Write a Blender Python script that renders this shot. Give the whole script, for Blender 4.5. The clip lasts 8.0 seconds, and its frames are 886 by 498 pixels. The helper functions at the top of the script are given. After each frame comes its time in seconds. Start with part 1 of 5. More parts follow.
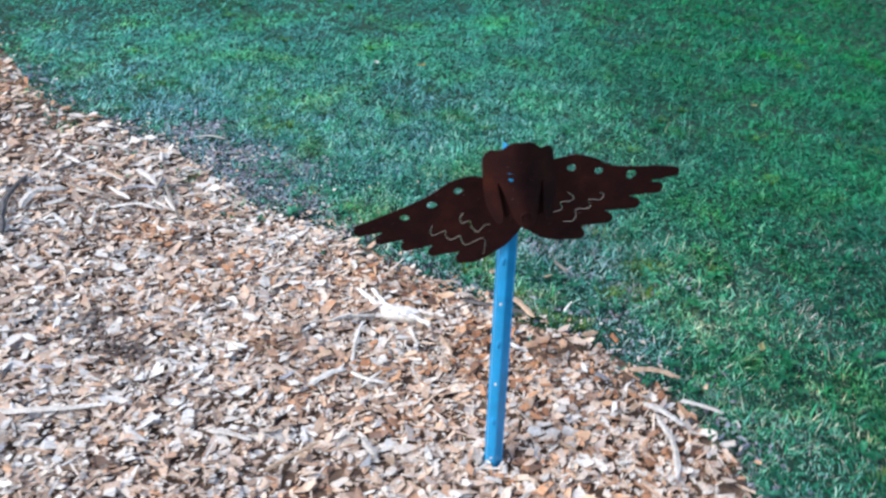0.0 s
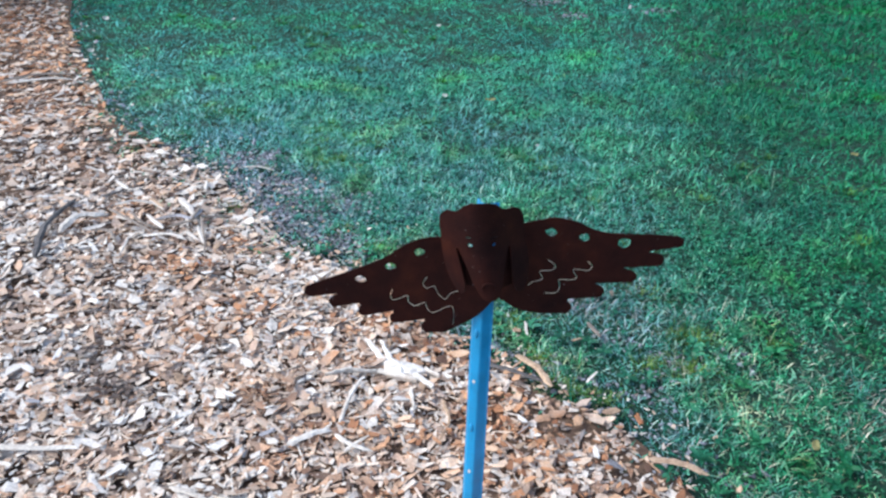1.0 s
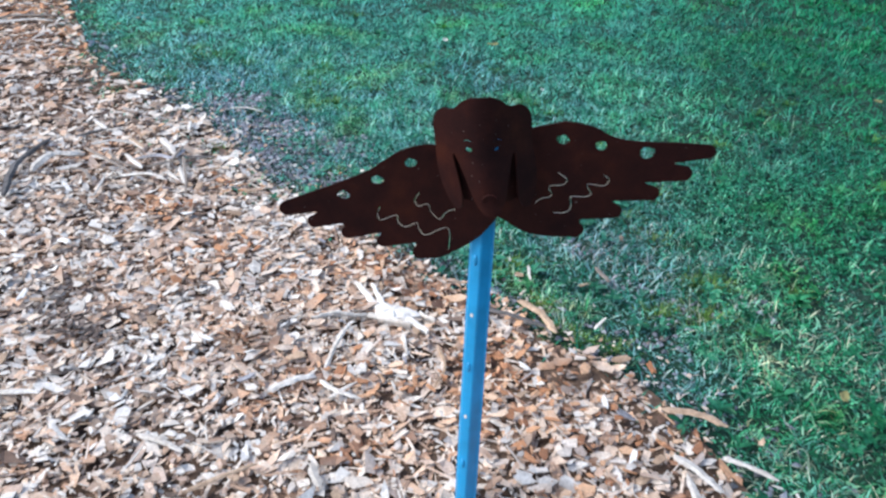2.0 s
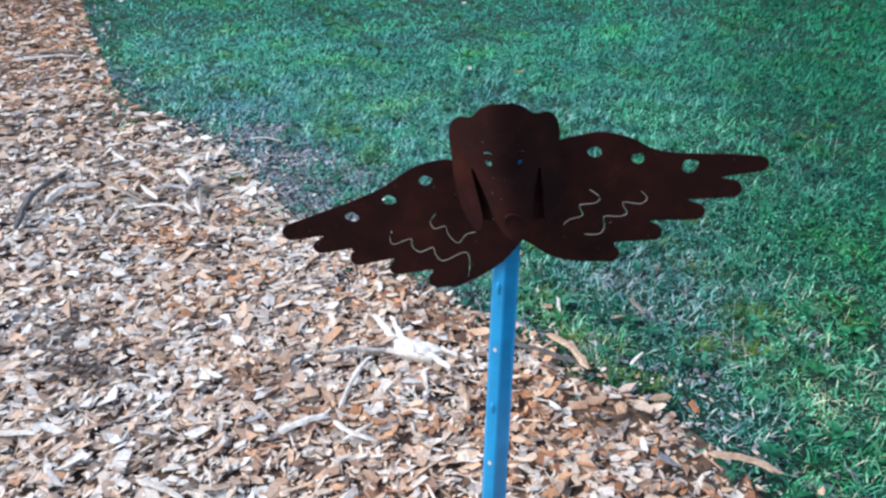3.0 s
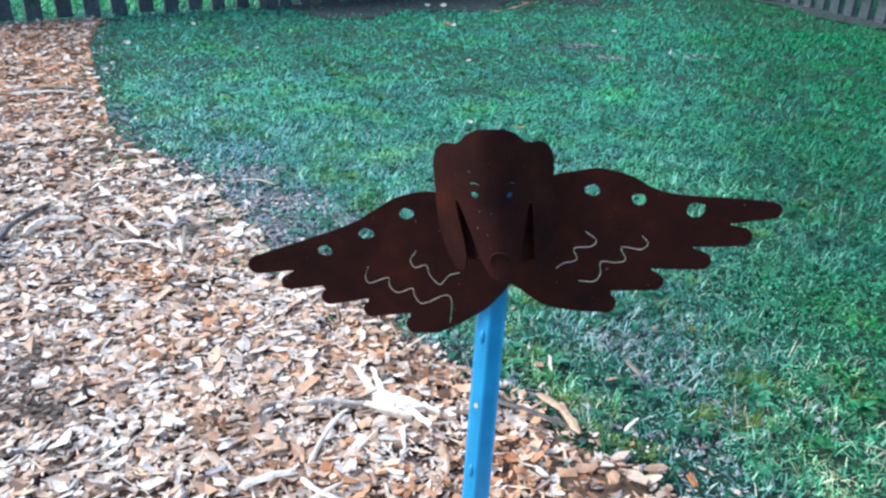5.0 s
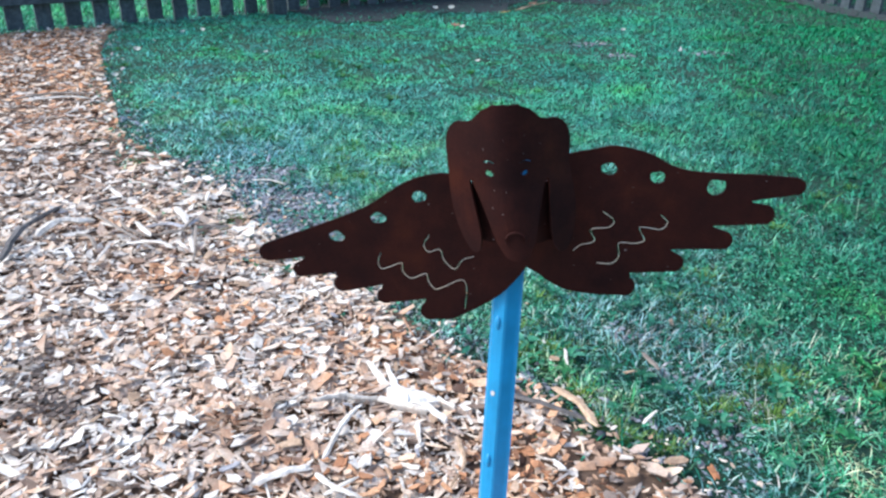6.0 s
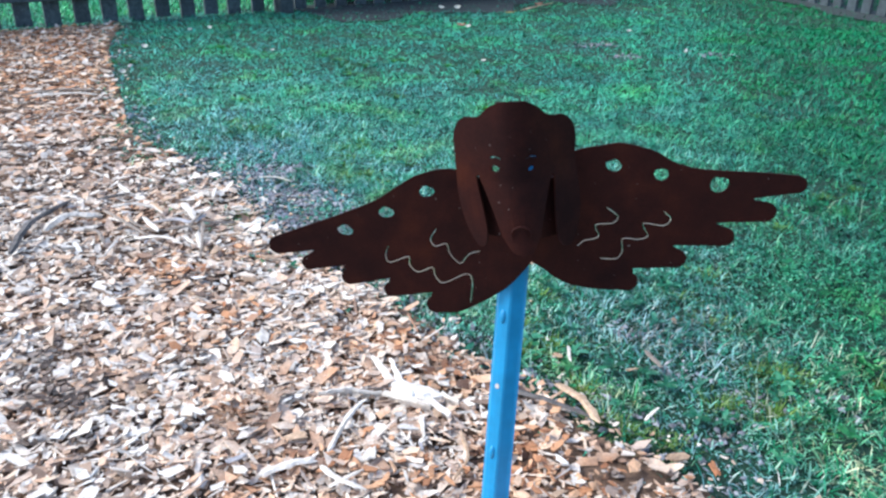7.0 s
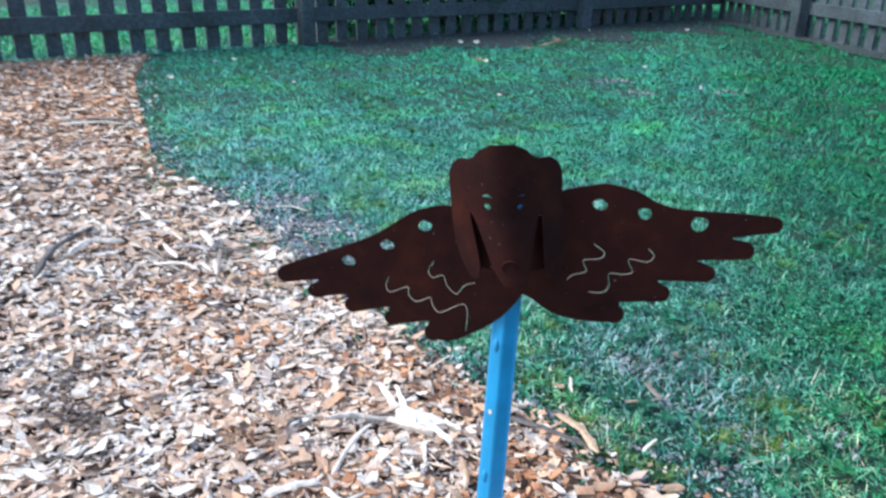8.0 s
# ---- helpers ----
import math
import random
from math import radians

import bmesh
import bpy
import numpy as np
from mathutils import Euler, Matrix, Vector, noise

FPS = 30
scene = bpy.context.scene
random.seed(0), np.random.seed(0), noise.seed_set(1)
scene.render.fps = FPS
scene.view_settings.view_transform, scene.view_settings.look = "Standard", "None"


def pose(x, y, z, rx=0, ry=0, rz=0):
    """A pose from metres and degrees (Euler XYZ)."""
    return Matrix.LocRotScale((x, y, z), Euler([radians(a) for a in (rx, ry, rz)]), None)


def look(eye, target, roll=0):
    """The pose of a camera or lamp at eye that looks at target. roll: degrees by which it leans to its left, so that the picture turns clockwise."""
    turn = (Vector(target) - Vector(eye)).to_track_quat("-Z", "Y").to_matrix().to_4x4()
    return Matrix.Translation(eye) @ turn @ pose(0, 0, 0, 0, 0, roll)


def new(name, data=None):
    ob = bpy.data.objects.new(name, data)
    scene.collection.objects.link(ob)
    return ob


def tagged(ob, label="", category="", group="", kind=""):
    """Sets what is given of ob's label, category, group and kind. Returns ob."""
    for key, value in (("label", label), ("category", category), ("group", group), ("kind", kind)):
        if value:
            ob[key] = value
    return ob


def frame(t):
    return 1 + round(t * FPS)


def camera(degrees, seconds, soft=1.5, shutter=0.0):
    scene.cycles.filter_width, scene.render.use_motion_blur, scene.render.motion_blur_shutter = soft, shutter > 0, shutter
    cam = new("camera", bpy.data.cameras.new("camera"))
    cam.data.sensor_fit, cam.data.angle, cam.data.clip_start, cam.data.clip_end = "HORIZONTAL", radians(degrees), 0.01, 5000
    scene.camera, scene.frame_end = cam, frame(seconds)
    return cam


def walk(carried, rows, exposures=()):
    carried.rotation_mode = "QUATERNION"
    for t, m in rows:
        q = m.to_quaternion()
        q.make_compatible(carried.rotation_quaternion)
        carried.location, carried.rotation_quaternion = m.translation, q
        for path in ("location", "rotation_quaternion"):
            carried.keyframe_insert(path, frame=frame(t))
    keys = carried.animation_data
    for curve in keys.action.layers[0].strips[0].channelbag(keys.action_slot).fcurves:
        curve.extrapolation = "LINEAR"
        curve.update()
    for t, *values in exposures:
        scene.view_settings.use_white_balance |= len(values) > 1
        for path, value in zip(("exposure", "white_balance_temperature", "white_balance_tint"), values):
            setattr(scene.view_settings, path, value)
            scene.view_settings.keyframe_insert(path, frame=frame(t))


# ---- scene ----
cam = camera(60.9, 8.0, soft=2.45, shutter=0.5)
PATH = [
    (0, (0.098, 0.101, 0.853), (0.02, 1.796, -0.205), 2.0),
    (0.5, (0.217, 0.182, 0.852), (-0.028, 1.856, -0.215), 2.3),
    (1, (0.253, 0.246, 0.833), (-0.121, 1.938, -0.167), 0.2),
    (1.5, (0.264, 0.281, 0.778), (-0.119, 1.905, -0.325), -0.5),
    (1.7, (0.257, 0.291, 0.756), (-0.102, 1.924, -0.341), 0.5),
    (2.8, (0.236, 0.356, 0.697), (-0.18, 2.043, -0.294), -0.0),
    (3, (0.241, 0.366, 0.688), (-0.208, 2.046, -0.3), -1.0),
    (3.5, (0.254, 0.386, 0.674), (-0.142, 2.117, -0.244), 2.1),
    (4, (0.258, 0.391, 0.663), (-0.168, 2.123, -0.242), 2.0),
    (4.5, (0.252, 0.397, 0.65), (-0.231, 2.132, -0.219), 1.0),
    (5, (0.243, 0.412, 0.647), (-0.22, 2.163, -0.202), 1.7),
    (5.2, (0.241, 0.416, 0.643), (-0.242, 2.164, -0.2), 1.2),
    (6.5, (0.24, 0.413, 0.623), (-0.251, 2.162, -0.214), 0.4),
    (7, (0.241, 0.404, 0.627), (-0.261, 2.149, -0.211), 0.9),
    (7.5, (0.251, 0.39, 0.633), (-0.233, 2.143, -0.199), 2.1),
    (8, (0.267, 0.377, 0.644), (-0.291, 2.138, -0.122), 1.3),
]
walk(cam, [(t, look(eye, target, roll)) for t, eye, target, roll in PATH], [(0.0, 0.82, 6380, 8), (1.5, 0.84, 6380, 8), (3.5, 0.80, 6380, 8), (4.0, 0.89, 6380, 8), (4.5, 1.06, 6380, 8), (5.0, 1.12, 6380, 8), (8.0, 1.11, 6380, 8)])

# ---------- world and light ----------
world = bpy.data.worlds.new("sky")
scene.world = world
world.use_nodes = True
wn = world.node_tree
sky = wn.nodes.new("ShaderNodeTexSky")
sky.sky_type = "NISHITA"
sky.sun_disc = False
SUN_AZ, SUN_EL = radians(-108), radians(46)
sky.sun_elevation, sky.sun_rotation = SUN_EL, SUN_AZ
sky.air_density, sky.dust_density, sky.ozone_density = 1.0, 1.5, 2.0
wn.nodes["Background"].inputs["Strength"].default_value = 0.135
wn.links.new(sky.outputs["Color"], wn.nodes["Background"].inputs["Color"])

sun_data = bpy.data.lights.new("sun", "SUN")
sun_data.energy, sun_data.angle, sun_data.color = 1.9, radians(38), (1.0, 0.985, 0.955)
sun = new("sun", sun_data)
sun_dir = Vector((math.sin(SUN_AZ) * math.cos(SUN_EL), math.cos(SUN_AZ) * math.cos(SUN_EL), math.sin(SUN_EL)))
sun.matrix_world = look(sun_dir * 30, (0, 0, 0))


# ---------- helpers ----------
def part(name, bm, material, parent=None, label="", smooth=False):
    """Links a bmesh as one mesh object, under a thing or a part."""
    me = bpy.data.meshes.new(name)
    bm.to_mesh(me)
    bm.free()
    me.materials.append(material)
    if smooth:
        me.shade_smooth()
    ob = new(name, me)
    if parent is not None:
        ob.parent = parent
    return tagged(ob, label)


def thing(name, label, category, group="", at=Matrix()):
    ob = new(name)
    ob.empty_display_size = 0.1
    ob.matrix_basis = at
    return tagged(ob, label, category, group)


def box(bm, lo, hi, m=Matrix(), bevel=0.0):
    """A box between two corners, put through m, with worn edges."""
    got = bmesh.ops.create_cube(bm, size=1.0)["verts"]
    size, mid = Vector(hi) - Vector(lo), (Vector(hi) + Vector(lo)) / 2
    for v in got:
        v.co = Vector(v.co[n] * size[n] + mid[n] for n in range(3))
    if bevel:
        edges = list({e for v in got for e in v.link_edges})
        got = list({v for f in bmesh.ops.bevel(bm, geom=edges, offset=bevel, segments=1, affect="EDGES")["faces"] for v in f.verts} | {v for v in got if v.is_valid})
    for v in got:
        v.co = m @ v.co


def spline(knots, steps):
    """A smooth open curve through knots (Catmull-Rom)."""
    p = [Vector(k) for k in knots]
    p = [2 * p[0] - p[1]] + p + [2 * p[-1] - p[-2]]
    out = []
    for a, b, c, d in zip(p, p[1:], p[2:], p[3:]):
        for n in range(steps):
            t = n / steps
            out.append(0.5 * (2 * b + (c - a) * t + (2 * a - 5 * b + 4 * c - d) * t * t + (3 * b - 3 * c + d - a) * t ** 3))
    return out + [p[-2]]


def wobble(x, y, seed=0.0):
    """Smooth values of about -1 to 1 over the plan."""
    return (np.sin(x * 3.1 + 1.7 * np.sin(y * 2.3 + seed) + seed) + np.sin(y * 4.3 + 1.3 * np.sin(x * 3.7 - seed) + 2 * seed)
            + 0.6 * np.sin(x * 9.1 + y * 7.7 + seed * 3) + 0.5 * np.sin(x * 17.3 - y * 14.9 + seed * 5)) / 2.6


# ---------- materials ----------
def nodes_of(name):
    m = bpy.data.materials.new(name)
    m.use_nodes = True
    return m, m.node_tree, m.node_tree.nodes["Principled BSDF"]


def noise_node(nt, scale, detail=4.0, rough=0.55, coords=None):
    n = nt.nodes.new("ShaderNodeTexNoise")
    n.inputs["Scale"].default_value, n.inputs["Detail"].default_value, n.inputs["Roughness"].default_value = scale, detail, rough
    if coords is not None:
        nt.links.new(coords, n.inputs["Vector"])
    return n


def ramp_node(nt, value, stops, constant=False):
    r = nt.nodes.new("ShaderNodeValToRGB")
    r.color_ramp.interpolation = "CONSTANT" if constant else "LINEAR"
    while len(r.color_ramp.elements) < len(stops):
        r.color_ramp.elements.new(0.5)
    for e, (at, c) in zip(r.color_ramp.elements, stops):
        e.position, e.color = at, (*c, 1)
    nt.links.new(value, r.inputs["Fac"])
    return r


def mix_node(nt, fac, a, b, kind="MIX"):
    m = nt.nodes.new("ShaderNodeMix")
    m.data_type, m.blend_type = "RGBA", kind
    for socket, v in ((m.inputs[0], fac), (m.inputs[6], a), (m.inputs[7], b)):
        if isinstance(v, bpy.types.NodeSocket):
            nt.links.new(v, socket)
        else:
            socket.default_value = v if isinstance(v, float) else (*v, 1)
    return m.outputs[2]


def bump(nt, bsdf, height, strength, distance):
    b = nt.nodes.new("ShaderNodeBump")
    b.inputs["Strength"].default_value, b.inputs["Distance"].default_value = strength, distance
    nt.links.new(height, b.inputs["Height"])
    nt.links.new(b.outputs["Normal"], bsdf.inputs["Normal"])


def world_coords(nt):
    return nt.nodes.new("ShaderNodeNewGeometry").outputs["Position"]


def island(nt):
    return nt.nodes.new("ShaderNodeNewGeometry").outputs["Random Per Island"]


def chips_material():
    """Wood chips: sun-bleached, tan, orange and grey pieces, in drifts, each with its own tone."""
    m, nt, b = nodes_of("wood_chip")
    pale = ramp_node(nt, island(nt), [(0.0, (0.17, 0.125, 0.10)), (0.07, (0.44, 0.33, 0.26)), (0.19, (0.60, 0.44, 0.33)), (0.32, (0.77, 0.63, 0.51)), (0.46, (0.82, 0.75, 0.675)),
                                      (0.68, (0.83, 0.79, 0.745)), (0.83, (0.72, 0.68, 0.64)), (0.90, (0.72, 0.43, 0.26)), (1.0, (0.52, 0.42, 0.37))])
    warm = ramp_node(nt, island(nt), [(0.0, (0.12, 0.06, 0.037)), (0.09, (0.38, 0.17, 0.085)), (0.25, (0.66, 0.32, 0.16)), (0.42, (0.78, 0.49, 0.30)),
                                      (0.58, (0.82, 0.63, 0.48)), (0.74, (0.84, 0.77, 0.69)), (0.90, (0.80, 0.72, 0.65)), (1.0, (0.46, 0.36, 0.31))])
    drift = noise_node(nt, 5.0, 5.0, 0.72, world_coords(nt))
    split = nt.nodes.new("ShaderNodeSeparateXYZ")
    nt.links.new(world_coords(nt), split.inputs[0])
    # Warmer, darker tones towards the back and the right.
    far_warmth = nt.nodes.new("ShaderNodeMapRange")
    far_warmth.inputs["From Min"].default_value, far_warmth.inputs["From Max"].default_value = 1.8, 2.6
    far_warmth.inputs["To Min"].default_value, far_warmth.inputs["To Max"].default_value = 0.0, 0.28
    nt.links.new(split.outputs["Y"], far_warmth.inputs["Value"])
    right_warmth = nt.nodes.new("ShaderNodeMapRange")
    right_warmth.inputs["From Min"].default_value, right_warmth.inputs["From Max"].default_value = -0.6, 0.1
    right_warmth.inputs["To Min"].default_value, right_warmth.inputs["To Max"].default_value = -0.08, 0.03
    nt.links.new(split.outputs["X"], right_warmth.inputs["Value"])
    total = nt.nodes.new("ShaderNodeMath")
    nt.links.new(far_warmth.outputs[0], total.inputs[0])
    nt.links.new(right_warmth.outputs[0], total.inputs[1])
    more = nt.nodes.new("ShaderNodeMath")
    nt.links.new(total.outputs[0], more.inputs[0])
    nt.links.new(drift.outputs["Fac"], more.inputs[1])
    where = ramp_node(nt, more.outputs[0], [(0.40, (0, 0, 0)), (0.62, (1, 1, 1))])
    both = mix_node(nt, where.outputs["Color"], pale.outputs["Color"], warm.outputs["Color"])
    grain = noise_node(nt, 260.0, 5.0, 0.65, world_coords(nt))
    tone = ramp_node(nt, grain.outputs["Fac"], [(0.3, (0.68, 0.66, 0.64)), (0.7, (1.1, 1.1, 1.1))])
    # Noise blotches, darker and a little warmer.
    blotch_noise = noise_node(nt, 6.5, 3.0, 0.6, world_coords(nt))
    blotch = ramp_node(nt, blotch_noise.outputs["Fac"], [(0.30, (0.55, 0.51, 0.49)), (0.42, (1.0, 1.0, 1.0))])
    both = mix_node(nt, 1.0, both, blotch.outputs["Color"], "MULTIPLY")
    nt.links.new(mix_node(nt, 1.0, both, tone.outputs["Color"], "MULTIPLY"), b.inputs["Base Color"])
    b.inputs["Roughness"].default_value = 0.72
    bump(nt, b, grain.outputs["Fac"], 0.5, 0.0008)
    return m


def wood_material(name, dark, light, scale=120.0, rough=0.75, low=0.6):
    """Split or weathered wood with fine grain and stains."""
    m, nt, b = nodes_of(name)
    pos = world_coords(nt)
    g = noise_node(nt, scale, 6.0, 0.65, pos)
    s = noise_node(nt, scale / 14, 3.0, 0.55, pos)
    tone = ramp_node(nt, g.outputs["Fac"], [(0.3, dark), (0.7, light)])
    stain = ramp_node(nt, s.outputs["Fac"], [(0.35, (low, low * 0.97, low * 0.94)), (0.65, (1.05, 1.05, 1.05))])
    own = nt.nodes.new("ShaderNodeObjectInfo").outputs["Random"]
    each = ramp_node(nt, own, [(0.0, (0.88, 0.88, 0.89)), (1.0, (1.12, 1.1, 1.08))])
    c = mix_node(nt, 1.0, tone.outputs["Color"], stain.outputs["Color"], "MULTIPLY")
    nt.links.new(mix_node(nt, 1.0, c, each.outputs["Color"], "MULTIPLY"), b.inputs["Base Color"])
    b.inputs["Roughness"].default_value = rough
    bump(nt, b, g.outputs["Fac"], 0.6, 0.002)
    return m


def soil_material(name, dark, light, scale):
    m, nt, b = nodes_of(name)
    pos = world_coords(nt)
    g = noise_node(nt, scale, 7.0, 0.7, pos)
    tone = ramp_node(nt, g.outputs["Fac"], [(0.3, dark), (0.7, light)])
    nt.links.new(tone.outputs["Color"], b.inputs["Base Color"])
    b.inputs["Roughness"].default_value = 0.95
    bump(nt, b, g.outputs["Fac"], 0.8, 0.01)
    return m


def piece_material(name, stops):
    """Loose crumbs or chips, each with its own tone and a fine grain."""
    m, nt, b = nodes_of(name)
    own = ramp_node(nt, island(nt), stops)
    fine = noise_node(nt, 300.0, 4.0, 0.6, world_coords(nt))
    tone = ramp_node(nt, fine.outputs["Fac"], [(0.3, (0.72, 0.72, 0.72)), (0.7, (1.1, 1.1, 1.1))])
    nt.links.new(mix_node(nt, 1.0, own.outputs["Color"], tone.outputs["Color"], "MULTIPLY"), b.inputs["Base Color"])
    b.inputs["Roughness"].default_value = 0.8
    bump(nt, b, fine.outputs["Fac"], 0.5, 0.0008)
    return m


def lawn_soil_material():
    """Thatch and soil under the lawn, with greener and barer patches."""
    m, nt, b = nodes_of("lawn_soil")
    pos = world_coords(nt)
    fine, patch = noise_node(nt, 90.0, 7.0, 0.7, pos), noise_node(nt, 1.6, 4.0, 0.6, pos)
    # Near-black green puts the shade between blades into the soil colour.
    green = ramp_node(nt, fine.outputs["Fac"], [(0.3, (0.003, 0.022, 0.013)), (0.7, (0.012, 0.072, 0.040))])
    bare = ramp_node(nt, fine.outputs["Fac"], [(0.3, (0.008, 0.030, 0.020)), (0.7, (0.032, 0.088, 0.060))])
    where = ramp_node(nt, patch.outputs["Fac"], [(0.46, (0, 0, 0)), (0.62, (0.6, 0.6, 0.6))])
    nt.links.new(mix_node(nt, where.outputs["Color"], green.outputs["Color"], bare.outputs["Color"]), b.inputs["Base Color"])
    b.inputs["Roughness"].default_value = 0.9
    bump(nt, b, fine.outputs["Fac"], 0.8, 0.01)
    return m


def blade_material(name, stops, rough=0.42, shade_tint=True):
    """Grass or leaf: each blade has its own green, patches lean to yellow, and it is paler by the bed; tones even out
    and turn greener to the back. Shade towards the right and between tufts is put into the colour.
    """
    m, nt, b = nodes_of(name)
    own = ramp_node(nt, island(nt), stops)
    split = nt.nodes.new("ShaderNodeSeparateXYZ")
    nt.links.new(world_coords(nt), split.inputs[0])
    # Blade tones fade to one mean towards the back, softness of distance in colour.
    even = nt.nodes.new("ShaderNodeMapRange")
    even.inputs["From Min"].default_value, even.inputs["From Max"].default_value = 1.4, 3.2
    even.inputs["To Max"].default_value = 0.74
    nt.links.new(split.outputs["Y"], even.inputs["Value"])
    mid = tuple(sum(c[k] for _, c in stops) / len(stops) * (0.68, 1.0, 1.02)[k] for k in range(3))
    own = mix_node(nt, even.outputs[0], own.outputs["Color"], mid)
    patch = noise_node(nt, 4.2, 3.0, 0.6, world_coords(nt))
    lean = ramp_node(nt, patch.outputs["Fac"], [(0.36, (1.10, 0.93, 1.06)), (0.48, (0.98, 1.0, 1.02)), (0.56, (0.95, 1.02, 0.92)), (0.66, (1.12, 1.03, 0.62))])
    broad = noise_node(nt, 2.4, 2.0, 0.5, world_coords(nt))
    level = ramp_node(nt, broad.outputs["Fac"], [(0.38, (0.86, 0.88, 0.92)), (0.5, (1.06, 1.06, 1.08)), (0.62, (1.16, 1.24, 1.06))])
    # Tuft noise paints dark gaps and bright tips into the blades, like shade.
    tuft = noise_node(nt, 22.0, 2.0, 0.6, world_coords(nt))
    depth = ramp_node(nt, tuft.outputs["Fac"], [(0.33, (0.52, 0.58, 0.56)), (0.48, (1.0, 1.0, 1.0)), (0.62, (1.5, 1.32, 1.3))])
    c = mix_node(nt, 1.0, own, lean.outputs["Color"], "MULTIPLY")
    c = mix_node(nt, 1.0, c, level.outputs["Color"], "MULTIPLY")
    # Shade on the right-hand lawn, put into the blade colour by x.
    right_shade = nt.nodes.new("ShaderNodeMapRange")
    right_shade.inputs["From Min"].default_value, right_shade.inputs["From Max"].default_value = -0.8, 1.6
    nt.links.new(split.outputs["X"], right_shade.inputs["Value"])
    kind = ramp_node(nt, right_shade.outputs[0], [(0.0, (1.26, 1.18, 1.26)), (0.44, (1.04, 1.06, 1.08)), (0.56, (0.58, 0.82, 0.70)), (0.66, (0.30, 0.66, 0.50)), (0.85, (0.24, 0.68, 0.47)), (1.0, (0.18, 0.58, 0.36))])
    if shade_tint:
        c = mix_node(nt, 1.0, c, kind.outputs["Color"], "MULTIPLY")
    # Less red towards the back.
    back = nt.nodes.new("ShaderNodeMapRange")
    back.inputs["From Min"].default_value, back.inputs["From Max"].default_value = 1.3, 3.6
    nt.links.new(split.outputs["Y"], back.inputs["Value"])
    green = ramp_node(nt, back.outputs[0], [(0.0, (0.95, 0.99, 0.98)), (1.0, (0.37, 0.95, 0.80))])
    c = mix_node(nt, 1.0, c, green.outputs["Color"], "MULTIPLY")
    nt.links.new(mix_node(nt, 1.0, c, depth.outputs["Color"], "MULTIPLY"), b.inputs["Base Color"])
    b.inputs["Roughness"].default_value = rough
    b.inputs["Specular IOR Level"].default_value = 0.22
    return m


def rust_material():
    """Thin steel sheet with an even, dark brown coat of rust."""
    m, nt, b = nodes_of("rusted_steel")
    tex = nt.nodes.new("ShaderNodeTexCoord").outputs["Object"]
    fine, blot = noise_node(nt, 420.0, 6.0, 0.7, tex), noise_node(nt, 26.0, 4.0, 0.6, tex)
    c = ramp_node(nt, blot.outputs["Fac"], [(0.3, (0.0150, 0.0042, 0.0045)), (0.55, (0.0275, 0.0064, 0.0052)), (0.75, (0.047, 0.0108, 0.0062))])
    speck = ramp_node(nt, fine.outputs["Fac"], [(0.3, (0.75, 0.75, 0.75)), (0.7, (1.2, 1.15, 1.1))])
    body = mix_node(nt, 1.0, c.outputs["Color"], speck.outputs["Color"], "MULTIPLY")
    dots = noise_node(nt, 330.0, 1.0, 0.5, tex)
    dust = ramp_node(nt, dots.outputs["Fac"], [(0.785, (0, 0, 0)), (0.81, (0.7, 0.7, 0.7))])
    nt.links.new(mix_node(nt, dust.outputs["Color"], body, (0.22, 0.18, 0.18)), b.inputs["Base Color"])
    rough = ramp_node(nt, blot.outputs["Fac"], [(0.3, (0.75, 0.75, 0.75)), (0.7, (0.6, 0.6, 0.6))])
    nt.links.new(rough.outputs["Color"], b.inputs["Roughness"])
    b.inputs["Specular IOR Level"].default_value = 0.12
    bump(nt, b, fine.outputs["Fac"], 0.35, 0.0004)
    return m


def paint_material(name, colour, rough=0.35):
    """Gloss paint with faint scuffs."""
    m, nt, b = nodes_of(name)
    tex = nt.nodes.new("ShaderNodeTexCoord").outputs["Object"]
    blot, fine = noise_node(nt, 30.0, 4.0, 0.6, tex), noise_node(nt, 300.0, 4.0, 0.6, tex)
    lo, hi = tuple(0.8 * v for v in colour), tuple(min(1.0, 1.12 * v) for v in colour)
    c = ramp_node(nt, blot.outputs["Fac"], [(0.3, lo), (0.7, hi)])
    scuff = ramp_node(nt, fine.outputs["Fac"], [(0.72, (0, 0, 0)), (0.80, (0.5, 0.5, 0.5))])
    nt.links.new(mix_node(nt, scuff.outputs["Color"], c.outputs["Color"], (0.45, 0.6, 0.7)), b.inputs["Base Color"])
    b.inputs["Roughness"].default_value = rough
    bump(nt, b, fine.outputs["Fac"], 0.15, 0.0004)
    return m


CHIP = chips_material()
ORANGE_CHIP = piece_material("orange_chip", [(0.0, (0.28, 0.12, 0.06)), (0.4, (0.58, 0.28, 0.14)), (0.75, (0.72, 0.44, 0.27)), (1.0, (0.82, 0.63, 0.48))])
DARK_CHIP = piece_material("dark_chip", [(0.0, (0.04, 0.030, 0.026)), (0.5, (0.14, 0.10, 0.085)), (0.8, (0.30, 0.23, 0.19)), (1.0, (0.55, 0.47, 0.41))])
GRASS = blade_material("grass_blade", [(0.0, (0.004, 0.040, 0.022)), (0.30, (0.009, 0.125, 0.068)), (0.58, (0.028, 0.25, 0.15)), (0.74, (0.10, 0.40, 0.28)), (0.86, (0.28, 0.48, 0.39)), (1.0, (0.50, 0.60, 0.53))])
